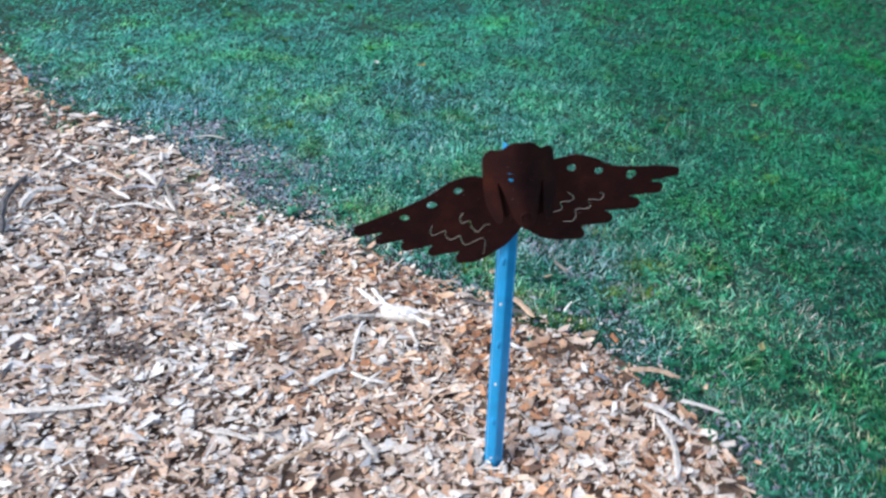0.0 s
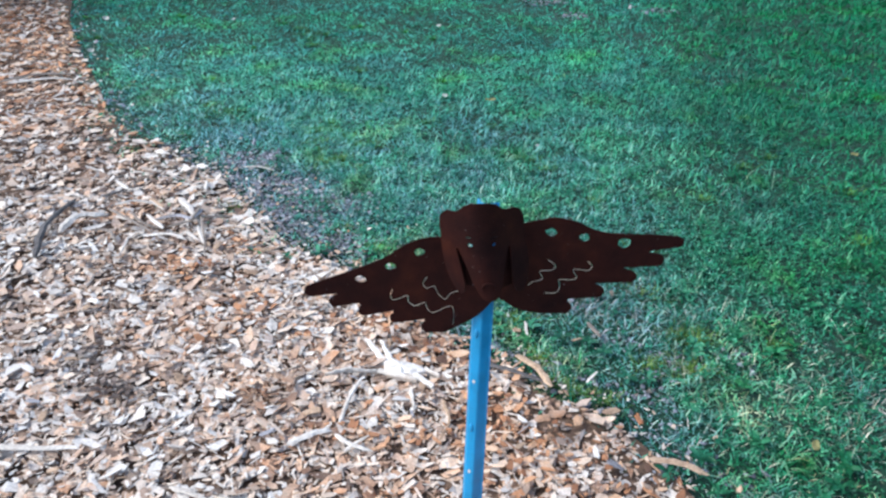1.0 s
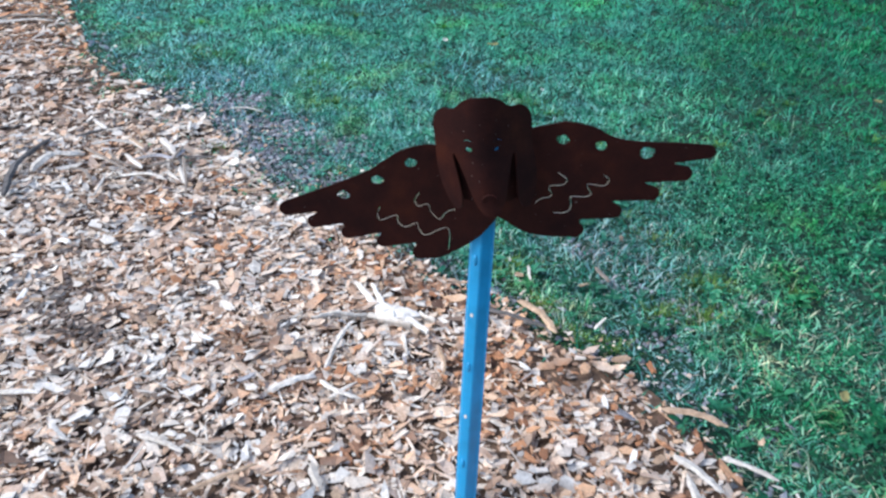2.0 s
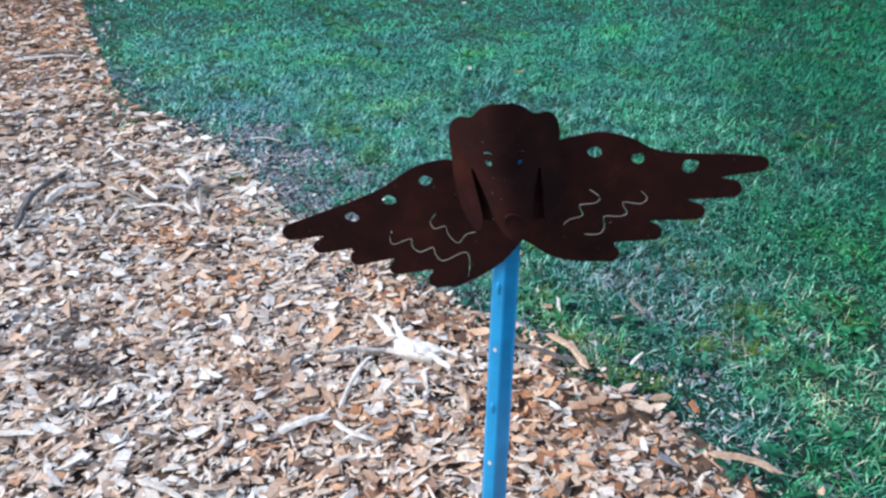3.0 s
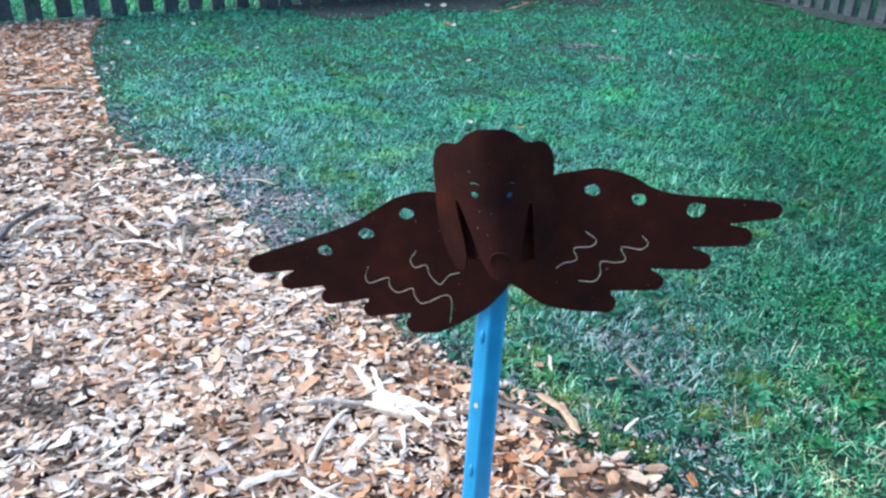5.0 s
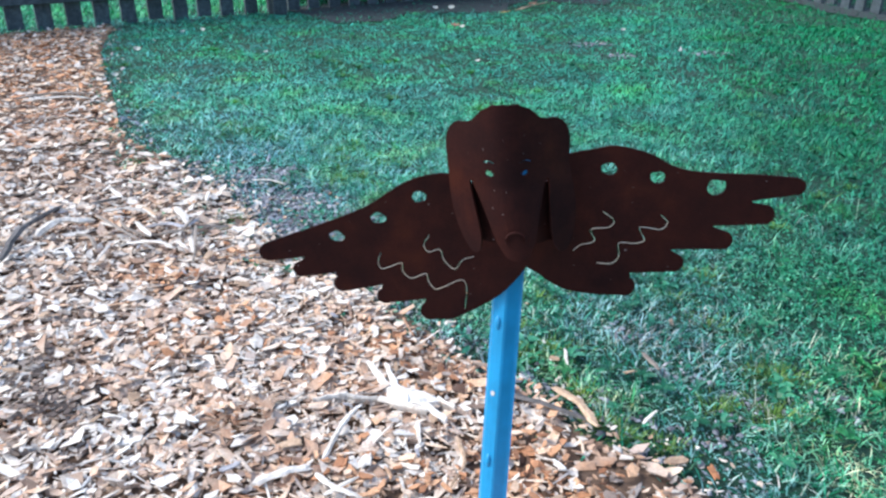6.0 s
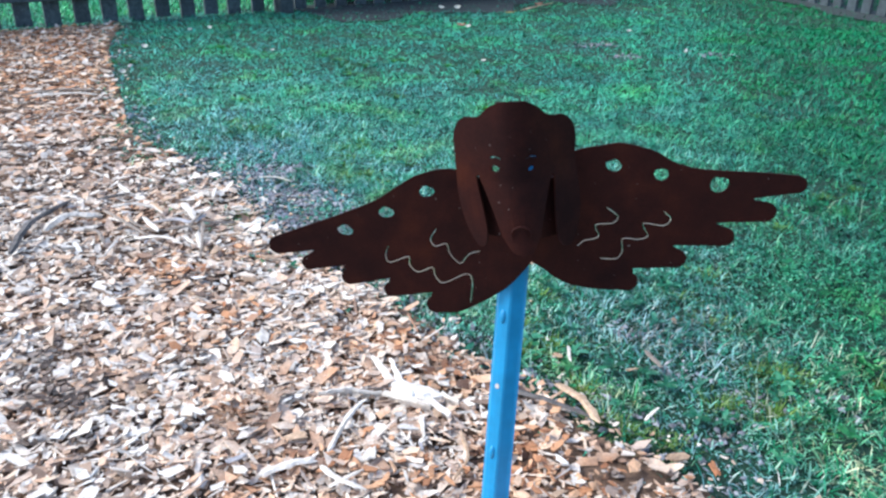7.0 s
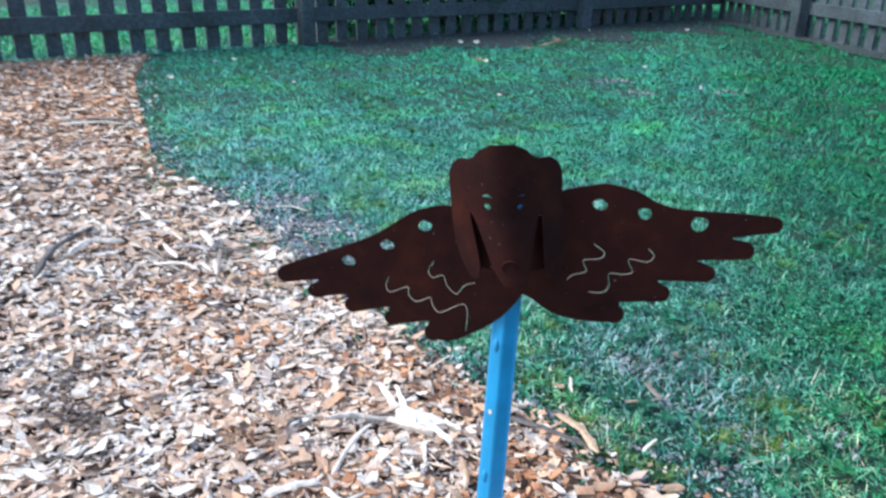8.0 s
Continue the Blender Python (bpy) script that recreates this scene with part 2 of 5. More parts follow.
# Pale end tones put leaf highlights into the clover colour.
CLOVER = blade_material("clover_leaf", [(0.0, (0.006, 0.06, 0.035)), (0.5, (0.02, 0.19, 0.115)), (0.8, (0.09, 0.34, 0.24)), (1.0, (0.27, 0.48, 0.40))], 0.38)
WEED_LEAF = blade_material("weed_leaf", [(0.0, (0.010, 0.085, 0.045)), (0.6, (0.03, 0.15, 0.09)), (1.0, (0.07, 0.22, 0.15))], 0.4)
# Lighter copy of the grass colours: sunlight behind the fence painted in.
SUNLIT_GRASS = blade_material("sunlit_grass", [(0.0, (0.05, 0.20, 0.07)), (0.5, (0.14, 0.40, 0.17)), (1.0, (0.42, 0.62, 0.42))])
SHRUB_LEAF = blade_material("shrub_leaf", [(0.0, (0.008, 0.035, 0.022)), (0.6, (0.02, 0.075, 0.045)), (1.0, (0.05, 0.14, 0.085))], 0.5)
# Pale blue-green puts the sky's sheen on worn blades into the colour.
WORN_SHEEN_GRASS = blade_material("worn_sheen_grass", [(0.0, (0.11, 0.27, 0.25)), (0.5, (0.21, 0.42, 0.40)), (1.0, (0.36, 0.54, 0.53))], 0.4)
YELLOW_GRASS = blade_material("yellow_green_grass", [(0.0, (0.038, 0.11, 0.018)), (0.5, (0.10, 0.20, 0.042)), (1.0, (0.20, 0.30, 0.10))], 0.45, False)
DRY = blade_material("dry_grass", [(0.0, (0.16, 0.18, 0.13)), (0.6, (0.38, 0.40, 0.32)), (1.0, (0.68, 0.68, 0.60))], 0.6, False)
LAWN_SOIL = lawn_soil_material()
MULCH_SOIL = soil_material("mulch_soil", (0.05, 0.032, 0.024), (0.24, 0.15, 0.10), 70.0)
PATCH_SOIL = piece_material("soil_crumb", [(0.0, (0.06, 0.065, 0.072)), (0.35, (0.17, 0.18, 0.21)), (0.75, (0.31, 0.33, 0.39)), (0.93, (0.52, 0.52, 0.56)), (1.0, (0.34, 0.26, 0.21))])
# Bare earth, with the shade by the fence put into its dark colour.
SHADED_EARTH = soil_material("shaded_bare_earth", (0.014, 0.021, 0.023), (0.046, 0.064, 0.070), 40.0)
RUST = rust_material()
BARE_STEEL = paint_material("cut_steel_edge", (0.90, 0.82, 0.70), 0.6)
BLUE = paint_material("blue_paint", (0.016, 0.28, 0.56), 0.3)
FENCE = wood_material("weathered_fence_wood", (0.030, 0.048, 0.062), (0.105, 0.146, 0.172), 45.0)
GREY_WOOD = wood_material("grey_wood", (0.16, 0.13, 0.11), (0.36, 0.31, 0.27), 150.0)
PALE_WOOD = wood_material("bleached_wood", (0.50, 0.45, 0.40), (0.84, 0.80, 0.75), 130.0, 0.7, 0.75)
WHITE_WOOD = wood_material("white_wood", (0.74, 0.70, 0.66), (0.95, 0.93, 0.90), 220.0, 0.7, 0.85)
SLATE_WOOD = wood_material("blue_grey_wood", (0.24, 0.24, 0.27), (0.50, 0.50, 0.55), 150.0)
TAN_WOOD = wood_material("tan_wood", (0.34, 0.22, 0.14), (0.66, 0.48, 0.34), 160.0)
ORANGE_WOOD = wood_material("orange_wood", (0.30, 0.11, 0.05), (0.58, 0.26, 0.12), 160.0)
BARK = wood_material("dark_bark", (0.05, 0.048, 0.048), (0.17, 0.155, 0.155), 90.0)
LEAF_WHITE = paint_material("pale_leaf", (0.52, 0.53, 0.48), 0.6)
LEAF_YELLOW = paint_material("yellow_leaf", (0.26, 0.24, 0.09), 0.6)
LEAF_BROWN = paint_material("brown_leaf", (0.28, 0.15, 0.10), 0.7)

# ---------- ground ----------
GROUND_Z = -0.014
EDGE = [(-2.66, 4.02), (-2.25, 3.40), (-1.82, 2.88), (-1.50, 2.52), (-1.27, 2.25), (-1.00, 2.08), (-0.82, 1.96), (-0.67, 1.86), (-0.54, 1.73), (-0.42, 1.63), (-0.29, 1.55),
        (-0.10, 1.45), (0.04, 1.34), (0.15, 1.272), (0.225, 1.225), (0.30, 1.200), (0.365, 1.155), (0.425, 1.08), (0.48, 1.00), (0.52, 0.90), (0.50, 0.78), (0.56, 0.55), (0.62, 0.2), (0.6, -0.6)]
BED = [tuple(p) for p in spline([(x, y) for x, y in EDGE], 6)] + [(-0.9, -0.75), (-2.4, -0.3), (-4.0, 1.2), (-4.45, 1.80)]


def within(x, y, polygon):
    """Which points of the plan lie inside a polygon."""
    inside = np.zeros(len(x), bool)
    for (x0, y0), (x1, y1) in zip(polygon, polygon[1:] + polygon[:1]):
        cross = (y0 > y) != (y1 > y)
        inside ^= cross & (x < (x1 - x0) * (y - y0) / ((y1 - y0) or 1e-9) + x0)
    return inside


def sheet(name, polygon, z, material, label, category):
    bm = bmesh.new()
    edges = []
    vs = [bm.verts.new((x, y, z)) for x, y in polygon]
    for a, b in zip(vs, vs[1:] + vs[:1]):
        edges.append(bm.edges.new((a, b)))
    bmesh.ops.triangle_fill(bm, edges=edges, use_beauty=True, normal=(0, 0, 1))
    for f in bm.faces:
        if f.normal.z < 0:
            f.normal_flip()
    return tagged(part(name, bm, material), label, category, kind="structure")


bm = bmesh.new()
rings = [0, 1.5, 3, 5, 8, 12, 20, 40, 90, 200, 500, 1500]
rows = []
for r in rings[1:]:
    rows.append([bm.verts.new((r * math.cos(math.tau * n / 48), r * math.sin(math.tau * n / 48) + 1.5, GROUND_Z)) for n in range(48)])
hub = bm.verts.new((0, 1.5, GROUND_Z))
for n in range(48):
    bm.faces.new((hub, rows[0][n], rows[0][(n + 1) % 48]))
    for a, b in zip(rows, rows[1:]):
        bm.faces.new((a[n], b[n], b[(n + 1) % 48], a[(n + 1) % 48]))
tagged(part("ground", bm, LAWN_SOIL), "soil and thatch under a patchy green lawn, gap shade in its dark colour", "ground", kind="structure")
sheet("mulch_soil", BED, GROUND_Z + 0.005, MULCH_SOIL, "dark brown crumbly soil under the wood chips", "soil")

# The fence runs straight past the left and the back, and turns a corner on the right.
POST_A = Vector((-2.03, 4.82, 0))
ALONG = Vector((0.612, 0.791, 0)).normalized()
CORNER_K = 4.00
CORNER = POST_A + ALONG * CORNER_K
ASIDE = Vector((0.453, -0.891, 0)).normalized()
ASIDE_IN = Vector((ASIDE.y, -ASIDE.x, 0))
INNER = Vector((ALONG.y, -ALONG.x, 0))


def strip(start, way, side, length, width, steps):
    """An uneven strip of ground along a line."""
    near = [start + way * (length * n / steps) + side * (width * (1 + 0.35 * math.sin(n * 1.9) + 0.2 * math.sin(n * 4.7))) for n in range(steps + 1)]
    far = [start + way * (length * n / steps) - side * 0.25 for n in range(steps + 1)]
    return [(p.x, p.y) for p in near] + [(p.x, p.y) for p in reversed(far)]


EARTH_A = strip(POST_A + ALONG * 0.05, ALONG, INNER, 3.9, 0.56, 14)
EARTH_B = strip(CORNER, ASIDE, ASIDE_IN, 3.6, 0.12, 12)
sheet("shaded_bare_earth", EARTH_A, GROUND_Z + 0.006, SHADED_EARTH, "bare earth along the foot of the fence, shade in its dark colour", "earth")
sheet("bare_earth_strip", EARTH_B, GROUND_Z + 0.010, SHADED_EARTH, "narrow strip of bare earth beside the fence", "earth")


def joined(name, verts, faces_per, counts, material, label, category):
    """One mesh of many loose pieces: verts (n, k, 3) and the faces of one piece."""
    n, k = verts.shape[:2]
    me = bpy.data.meshes.new(name)
    loops = np.concatenate([np.array(f) for f in faces_per])
    sizes = np.array([len(f) for f in faces_per])
    me.vertices.add(n * k)
    me.vertices.foreach_set("co", verts.astype(np.float32).ravel())
    index = (np.arange(n)[:, None] * k + loops).astype(np.int32).ravel()
    me.loops.add(len(index))
    me.loops.foreach_set("vertex_index", index)
    total = np.tile(sizes, n).astype(np.int32)
    me.polygons.add(len(total))
    me.polygons.foreach_set("loop_start", np.concatenate([[0], np.cumsum(total)[:-1]]).astype(np.int32))
    me.polygons.foreach_set("loop_total", total)
    me.update(calc_edges=True)
    me.validate()
    me.shade_flat()
    me.materials.append(material)
    return tagged(new(name, me), label, category, kind="stuff")


EYE_XY = (0.24, 0.38)
rng = np.random.default_rng(7)


def scatter(lo, hi, bands):
    """Random places in a rectangle of the plan; bands of (distance, places a square metre) from the middle of the walk."""
    out, near = [], 0.0
    for far, density in bands:
        n = int(density * (hi[0] - lo[0]) * (hi[1] - lo[1]))
        p = rng.uniform(lo, hi, (n, 2))
        d = np.hypot(p[:, 0] - EYE_XY[0], p[:, 1] - EYE_XY[1])
        out.append(p[(d >= near) & (d < far)])
        near = far
    return np.concatenate(out)


def turned(local, yaw, pitch, roll, at):
    """Pieces (n, k, 3) rolled, pitched, turned and moved."""
    cr, sr, cp, sp, cy, sy = np.cos(roll), np.sin(roll), np.cos(pitch), np.sin(pitch), np.cos(yaw), np.sin(yaw)
    x, y, z = local[..., 0], local[..., 1], local[..., 2]
    c = lambda v: v[:, None]
    y, z = c(cr) * y - c(sr) * z, c(sr) * y + c(cr) * z
    x, z = c(cp) * x + c(sp) * z, -c(sp) * x + c(cp) * z
    x, y = c(cy) * x - c(sy) * y, c(sy) * x + c(cy) * y
    return np.stack([x, y, z], -1) + at[:, None, :]


def from_edge(p):
    """Distance of places of the plan from the edge of the chips."""
    line, d0 = np.array(spline(EDGE, 3)), np.full(len(p), 9.0)
    for a, b in zip(line, line[1:]):
        d = b - a
        t = np.clip(((p - a) @ d) / (d @ d), 0, 1)[:, None]
        d0 = np.minimum(d0, np.linalg.norm(p - a - t * d, axis=1))
    return d0


WARM_SPOTS = [(-0.541, 1.444), (-0.573, 1.473), (-0.486, 1.566), (-0.412, 1.277), (-0.379, 1.363), (-0.230, 1.300), (-0.027, 1.271), (-0.065, 1.080), (-0.012, 1.076), (0.027, 1.087),
              (0.139, 1.211), (0.165, 1.200), (0.142, 1.084), (0.237, 1.007), (0.296, 0.945), (0.363, 1.042), (0.295, 1.106)]
DARK_SPOTS = [(-0.515, 1.080), (-0.550, 1.095), (-0.465, 1.070), (-0.580, 1.125)]


def drift(spots, each, spread, sizes, height):
    """Corners of loose pieces lying in drifts on top of the chips."""
    n = len(spots) * each
    p = np.repeat(np.array(spots), each, 0) + rng.normal(0, spread, (n, 2)) * np.array([1.3, 1.0])
    keep = np.hypot(p[:, 0] - 0.15, p[:, 1] - 0.89) > 0.03
    p = p[keep & within(p[:, 0], p[:, 1], BED)]
    n = len(p)
    length = rng.uniform(*sizes, n)
    width = length * rng.uniform(0.25, 0.75, n)
    a = np.array([[-0.5, -0.3], [-0.1, -0.5], [0.5, -0.12], [0.25, 0.45], [-0.4, 0.4]])
    flat = a[None] * (1 + rng.uniform(-0.4, 0.25, (n, 5, 2)))
    local = np.zeros((n, 10, 3))
    for k, side in ((0, -0.5), (5, 0.5)):
        local[:, k:k + 5, 0], local[:, k:k + 5, 1] = flat[..., 0] * length[:, None], flat[..., 1] * width[:, None]
        local[:, k:k + 5, 2] = side * 0.0016 * rng.uniform(0.5, 1.3, (n, 5)) + rng.normal(0, 0.25, (n, 1)) * width[:, None] * flat[..., 0] * flat[..., 1]
    at = np.stack([p[:, 0], p[:, 1], height + rng.uniform(-0.003, 0.004, n)], -1)
    return turned(local, rng.uniform(0, math.tau, n), rng.normal(0, 0.22, n), rng.normal(0, 0.25, n), at)


def chips():
    """Split chips: bent, tapered slivers and flakes, lying over one another."""
    p = scatter((-4.6, -0.8), (1.0, 4.4), [(1.25, 24000), (1.9, 13500), (2.8, 6500), (5.5, 4000)])
    jit = 0.045 * wobble(p[:, 0] * 4, p[:, 1] * 4, 1.3)
    stray = rng.normal(0, 1, p.shape) * rng.choice([0.0, 0.015, 0.065], (len(p), 1), p=[0.33, 0.42, 0.25])
    stray *= 1 + 2.8 * np.clip((p[:, 1:] - 1.45) / 0.35, 0, 1) * np.where(p[:, 1:] < 1.98, 1.0, 0.30)
    keep = within(p[:, 0] + jit + stray[:, 0], p[:, 1] + jit + stray[:, 1], BED)
    near_edge = (from_edge(p) < 0.22) & (p[:, 1] > 1.5) & (p[:, 1] < 1.98) & (p[:, 0] > -0.85)
    keep |= near_edge & (rng.random(len(p)) < 0.26 * np.exp(-(from_edge(p) / 0.12) ** 2))
    beyond = (p - np.array(POST_A[:2])) @ np.array(INNER[:2]) > 0.03
    seen = np.abs(p[:, 0] + 0.05 + 0.2 * p[:, 1]) < 0.75 + 0.75 * np.clip(p[:, 1], 0, 9)
    rim = (from_edge(p) < 0.09) & (p[:, 1] < 1.25) & (rng.random(len(p)) < 0.40)
    keep &= ~rim
    p = p[keep & beyond & (seen | (rng.random(len(p)) < 0.35))]
    n = len(p)
    d = np.hypot(p[:, 0] - EYE_XY[0], p[:, 1] - EYE_XY[1])
    grow = np.clip(0.78 + 0.29 * d, 1.0, 1.5)
    length = np.clip(rng.lognormal(np.log(0.0125), 0.60, n), 0.004, 0.036) * grow
    width = np.clip(length * rng.uniform(0.22, 0.78, n), 0.0034, 0.018 * grow)
    sliver = rng.random(n) < 0.15
    length[sliver] = np.minimum(length[sliver] * rng.uniform(1.4, 2.6, sliver.sum()), 0.055)
    width[sliver] = rng.uniform(0.0022, 0.0045, sliver.sum())
    small = within(p[:, 0], p[:, 1], BED) | (length < 0.015)
    p, length, width, sliver, grow = p[small], length[small], width[small], sliver[small], grow[small]
    n = len(p)
    thick = rng.uniform(0.0005, 0.0018, n) * grow
    kinds = np.array([[[-0.5, -0.42], [0.18, -0.5], [0.5, 0.05], [0.12, 0.5], [-0.46, 0.36]],
                      [[-0.5, -0.08], [-0.12, -0.5], [0.5, -0.10], [0.22, 0.42], [-0.34, 0.34]],
                      [[-0.5, -0.46], [0.44, -0.50], [0.50, 0.15], [0.34, 0.50], [-0.42, 0.44]]])
    flat = kinds[rng.integers(0, 3, n)] * (1 + rng.uniform(-0.45, 0.25, (n, 5, 2)))
    flat[..., 0] += flat[..., 1] * rng.normal(0, 0.4, (n, 1)) * (width / length)[:, None]
    flat[..., 1] *= rng.choice([-1, 1], (n, 1))
    bend = np.where(sliver, 0.03, 0.09) * rng.normal(0, 1, n) * length
    twist = rng.normal(0, 0.35, n) * width
    local = np.zeros((n, 10, 3))
    for k, s in ((0, -0.5), (5, 0.5)):
        local[:, k:k + 5, 0] = flat[..., 0] * length[:, None]
        local[:, k:k + 5, 1] = flat[..., 1] * width[:, None]
        local[:, k:k + 5, 2] = s * thick[:, None] * rng.uniform(0.4, 1.3, (n, 5)) + bend[:, None] * 4 * flat[..., 0] ** 2 + twist[:, None] * flat[..., 0] * flat[..., 1]
    z = rng.uniform(-0.010, 0.007, n) + 0.006 * wobble(p[:, 0] * 2.2, p[:, 1] * 2.2, 4.0) + 0.004 * wobble(p[:, 0] * 8, p[:, 1] * 8, 7.0)
    at = np.stack([p[:, 0], p[:, 1], z], -1)
    verts = turned(local, rng.uniform(0, math.tau, n), np.clip(rng.normal(0, 0.22, n), -0.38, 0.38), np.clip(rng.normal(0, 0.27, n), -0.6, 0.6), at)
    faces = [(5, 6, 7, 8, 9)] + [(k, (k + 1) % 5, 5 + (k + 1) % 5, 5 + k) for k in range(5)]
    orange = drift(WARM_SPOTS, 22, 0.026, (0.008, 0.024), 0.008)
    dark = drift(DARK_SPOTS, 34, 0.024, (0.006, 0.020), 0.008)
    ob = joined("wood_chips", np.concatenate([verts, orange, dark]), faces, n, CHIP, "pale, tan and orange wood chips spread as mulch", "wood chips")
    ob.data.materials.append(ORANGE_CHIP)
    ob.data.materials.append(DARK_CHIP)
    kinds = np.repeat([0, 1, 2], [len(verts), len(orange), len(dark)])
    ob.data.polygons.foreach_set("material_index", np.repeat(kinds, len(faces)).astype(np.int32))
    return ob


def over_lawn(p, spread=0.0):
    jit = 0.04 * wobble(p[:, 0] * 4, p[:, 1] * 4, 1.3) + rng.normal(0, 1, len(p)) * (0.022 + spread + 0.03 * np.clip((p[:, 1] - 1.45) / 0.35, 0, 1))
    ok = ~within(p[:, 0] + jit, p[:, 1] + jit, BED)
    for zone in (EARTH_A, EARTH_B):
        ok &= ~(within(p[:, 0], p[:, 1], zone) & (rng.random(len(p)) < 0.75))
    return p[ok]


PATCHES = [(0.415, 1.36, 0.026), (0.38, 1.27, 0.020), (0.317, 1.417, 0.022), (0.149, 1.326, 0.022), (-0.12, 4.30, 0.06), (-0.48, 1.745, 0.085), (-0.56, 1.79, 0.08), (-0.36, 1.83, 0.05), (-0.70, 2.03, 0.06), (-0.61, 1.755, 0.06), (-0.53, 1.89, 0.07), (-0.71, 1.90, 0.06), (0.057, 4.0, 0.06), (0.461, 4.22, 0.07), (0.24, 1.515, 0.022), (0.328, 1.415, 0.024), (-0.20, 1.53, 0.05), (-0.60, 1.88, 0.06),
           (-0.42, 1.68, 0.06), (-0.30, 1.63, 0.06), (0.54, 1.41, 0.018)]
DRY_SPOTS = [(0.43, 1.52, 0.09), (0.53, 1.45, 0.10), (0.48, 1.33, 0.09), (0.55, 1.28, 0.10), (0.24, 1.50, 0.08), (0.38, 1.50, 0.07), (0.22, 1.30, 0.05), (0.62, 1.02, 0.12), (0.71, 1.28, 0.12), (0.75, 1.20, 0.10), (0.39, 1.60, 0.06)]

def spots_at(p, spots, wide=1.4):
    w = np.zeros(len(p))
    for x, y, r in spots:
        w = np.maximum(w, np.exp(-(((p[:, 0] - x) / (wide * r)) ** 2 + ((p[:, 1] - y) / r) ** 2)))
    return w


def worn(p):
    """How worn the lawn is, 0 to 1: in bare patches and along the edge of the chips."""
    reach = 0.05 + 0.07 * np.clip(p[:, 1] - 1.2, 0, 0.8)
    return np.maximum(0.95 * spots_at(p, PATCHES), (0.8 - 0.5 * np.clip((p[:, 1] - 2.0) / 0.5, 0, 1)) * np.exp(-(from_edge(p) / reach) ** 2))


def worn_sheen(p):
    """Where blades are worn and carry painted sky sheen: a broad band along the chips, wider farther off."""
    reach = 0.12 + 0.48 * np.clip(p[:, 1] - 1.2, 0, 1.0)
    return np.exp(-(from_edge(p) / reach) ** 2) * np.clip(0.75 + 0.6 * wobble(p[:, 0] * 5, p[:, 1] * 5, 1.9), 0.15, 1.0)


def blades(name, bands, length, width, material, label, category, thin=None, upright=0.55, inside=True, low=0.2):
    """Grass blades: a tapered, bowed strip each."""
    p = over_lawn(scatter((-5.5, low), (4.5, 9.5), bands))
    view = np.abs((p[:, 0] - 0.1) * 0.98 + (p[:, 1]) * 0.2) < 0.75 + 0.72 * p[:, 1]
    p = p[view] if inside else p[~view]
    if thin is not None:
        p = p[rng.random(len(p)) < thin(p)]
    n = len(p)
    d = np.hypot(p[:, 0] - EYE_XY[0], p[:, 1] - EYE_XY[1])
    grow = np.clip(0.6 + 0.35 * d, 1.0, 2.5)
    tuft = 1.0 + 0.5 * np.clip(wobble(p[:, 0] * 9, p[:, 1] * 9, 6.1), -1, 1) + 0.25 * wobble(p[:, 0] * 23, p[:, 1] * 23, 2.7)
    l = length * rng.uniform(0.5, 1.4, n) * np.clip(grow, 1, 1.5) * np.clip(tuft, 0.35, 1.8)
    w = width * rng.uniform(0.6, 1.4, n) * grow
    lean = np.abs(rng.normal(0, upright, n)) + 0.25 + 0.4 * np.clip((d - 1.5) / 1.5, 0, 1) * np.clip(0.7 - p[:, 0], 0, 1)
    bow = rng.uniform(0.2, 0.9, n)
    local = np.zeros((n, 5, 3))
    for k, (t, s) in enumerate(((0, -0.5), (0, 0.5), (0.55, 0.45), (0.55, -0.45), (1, 0))):
        ang = lean + bow * t
        local[:, k, 0] = l * t * np.sin(ang)
        local[:, k, 1] = s * w
        local[:, k, 2] = l * t * np.cos(ang)
    at = np.stack([p[:, 0], p[:, 1], np.full(n, GROUND_Z - 0.001)], -1)
    verts = turned(local, rng.uniform(0, math.tau, n), np.zeros(n), np.zeros(n), at)
    return joined(name, verts, [(0, 1, 2, 3), (3, 2, 4)], n, material, label, category)


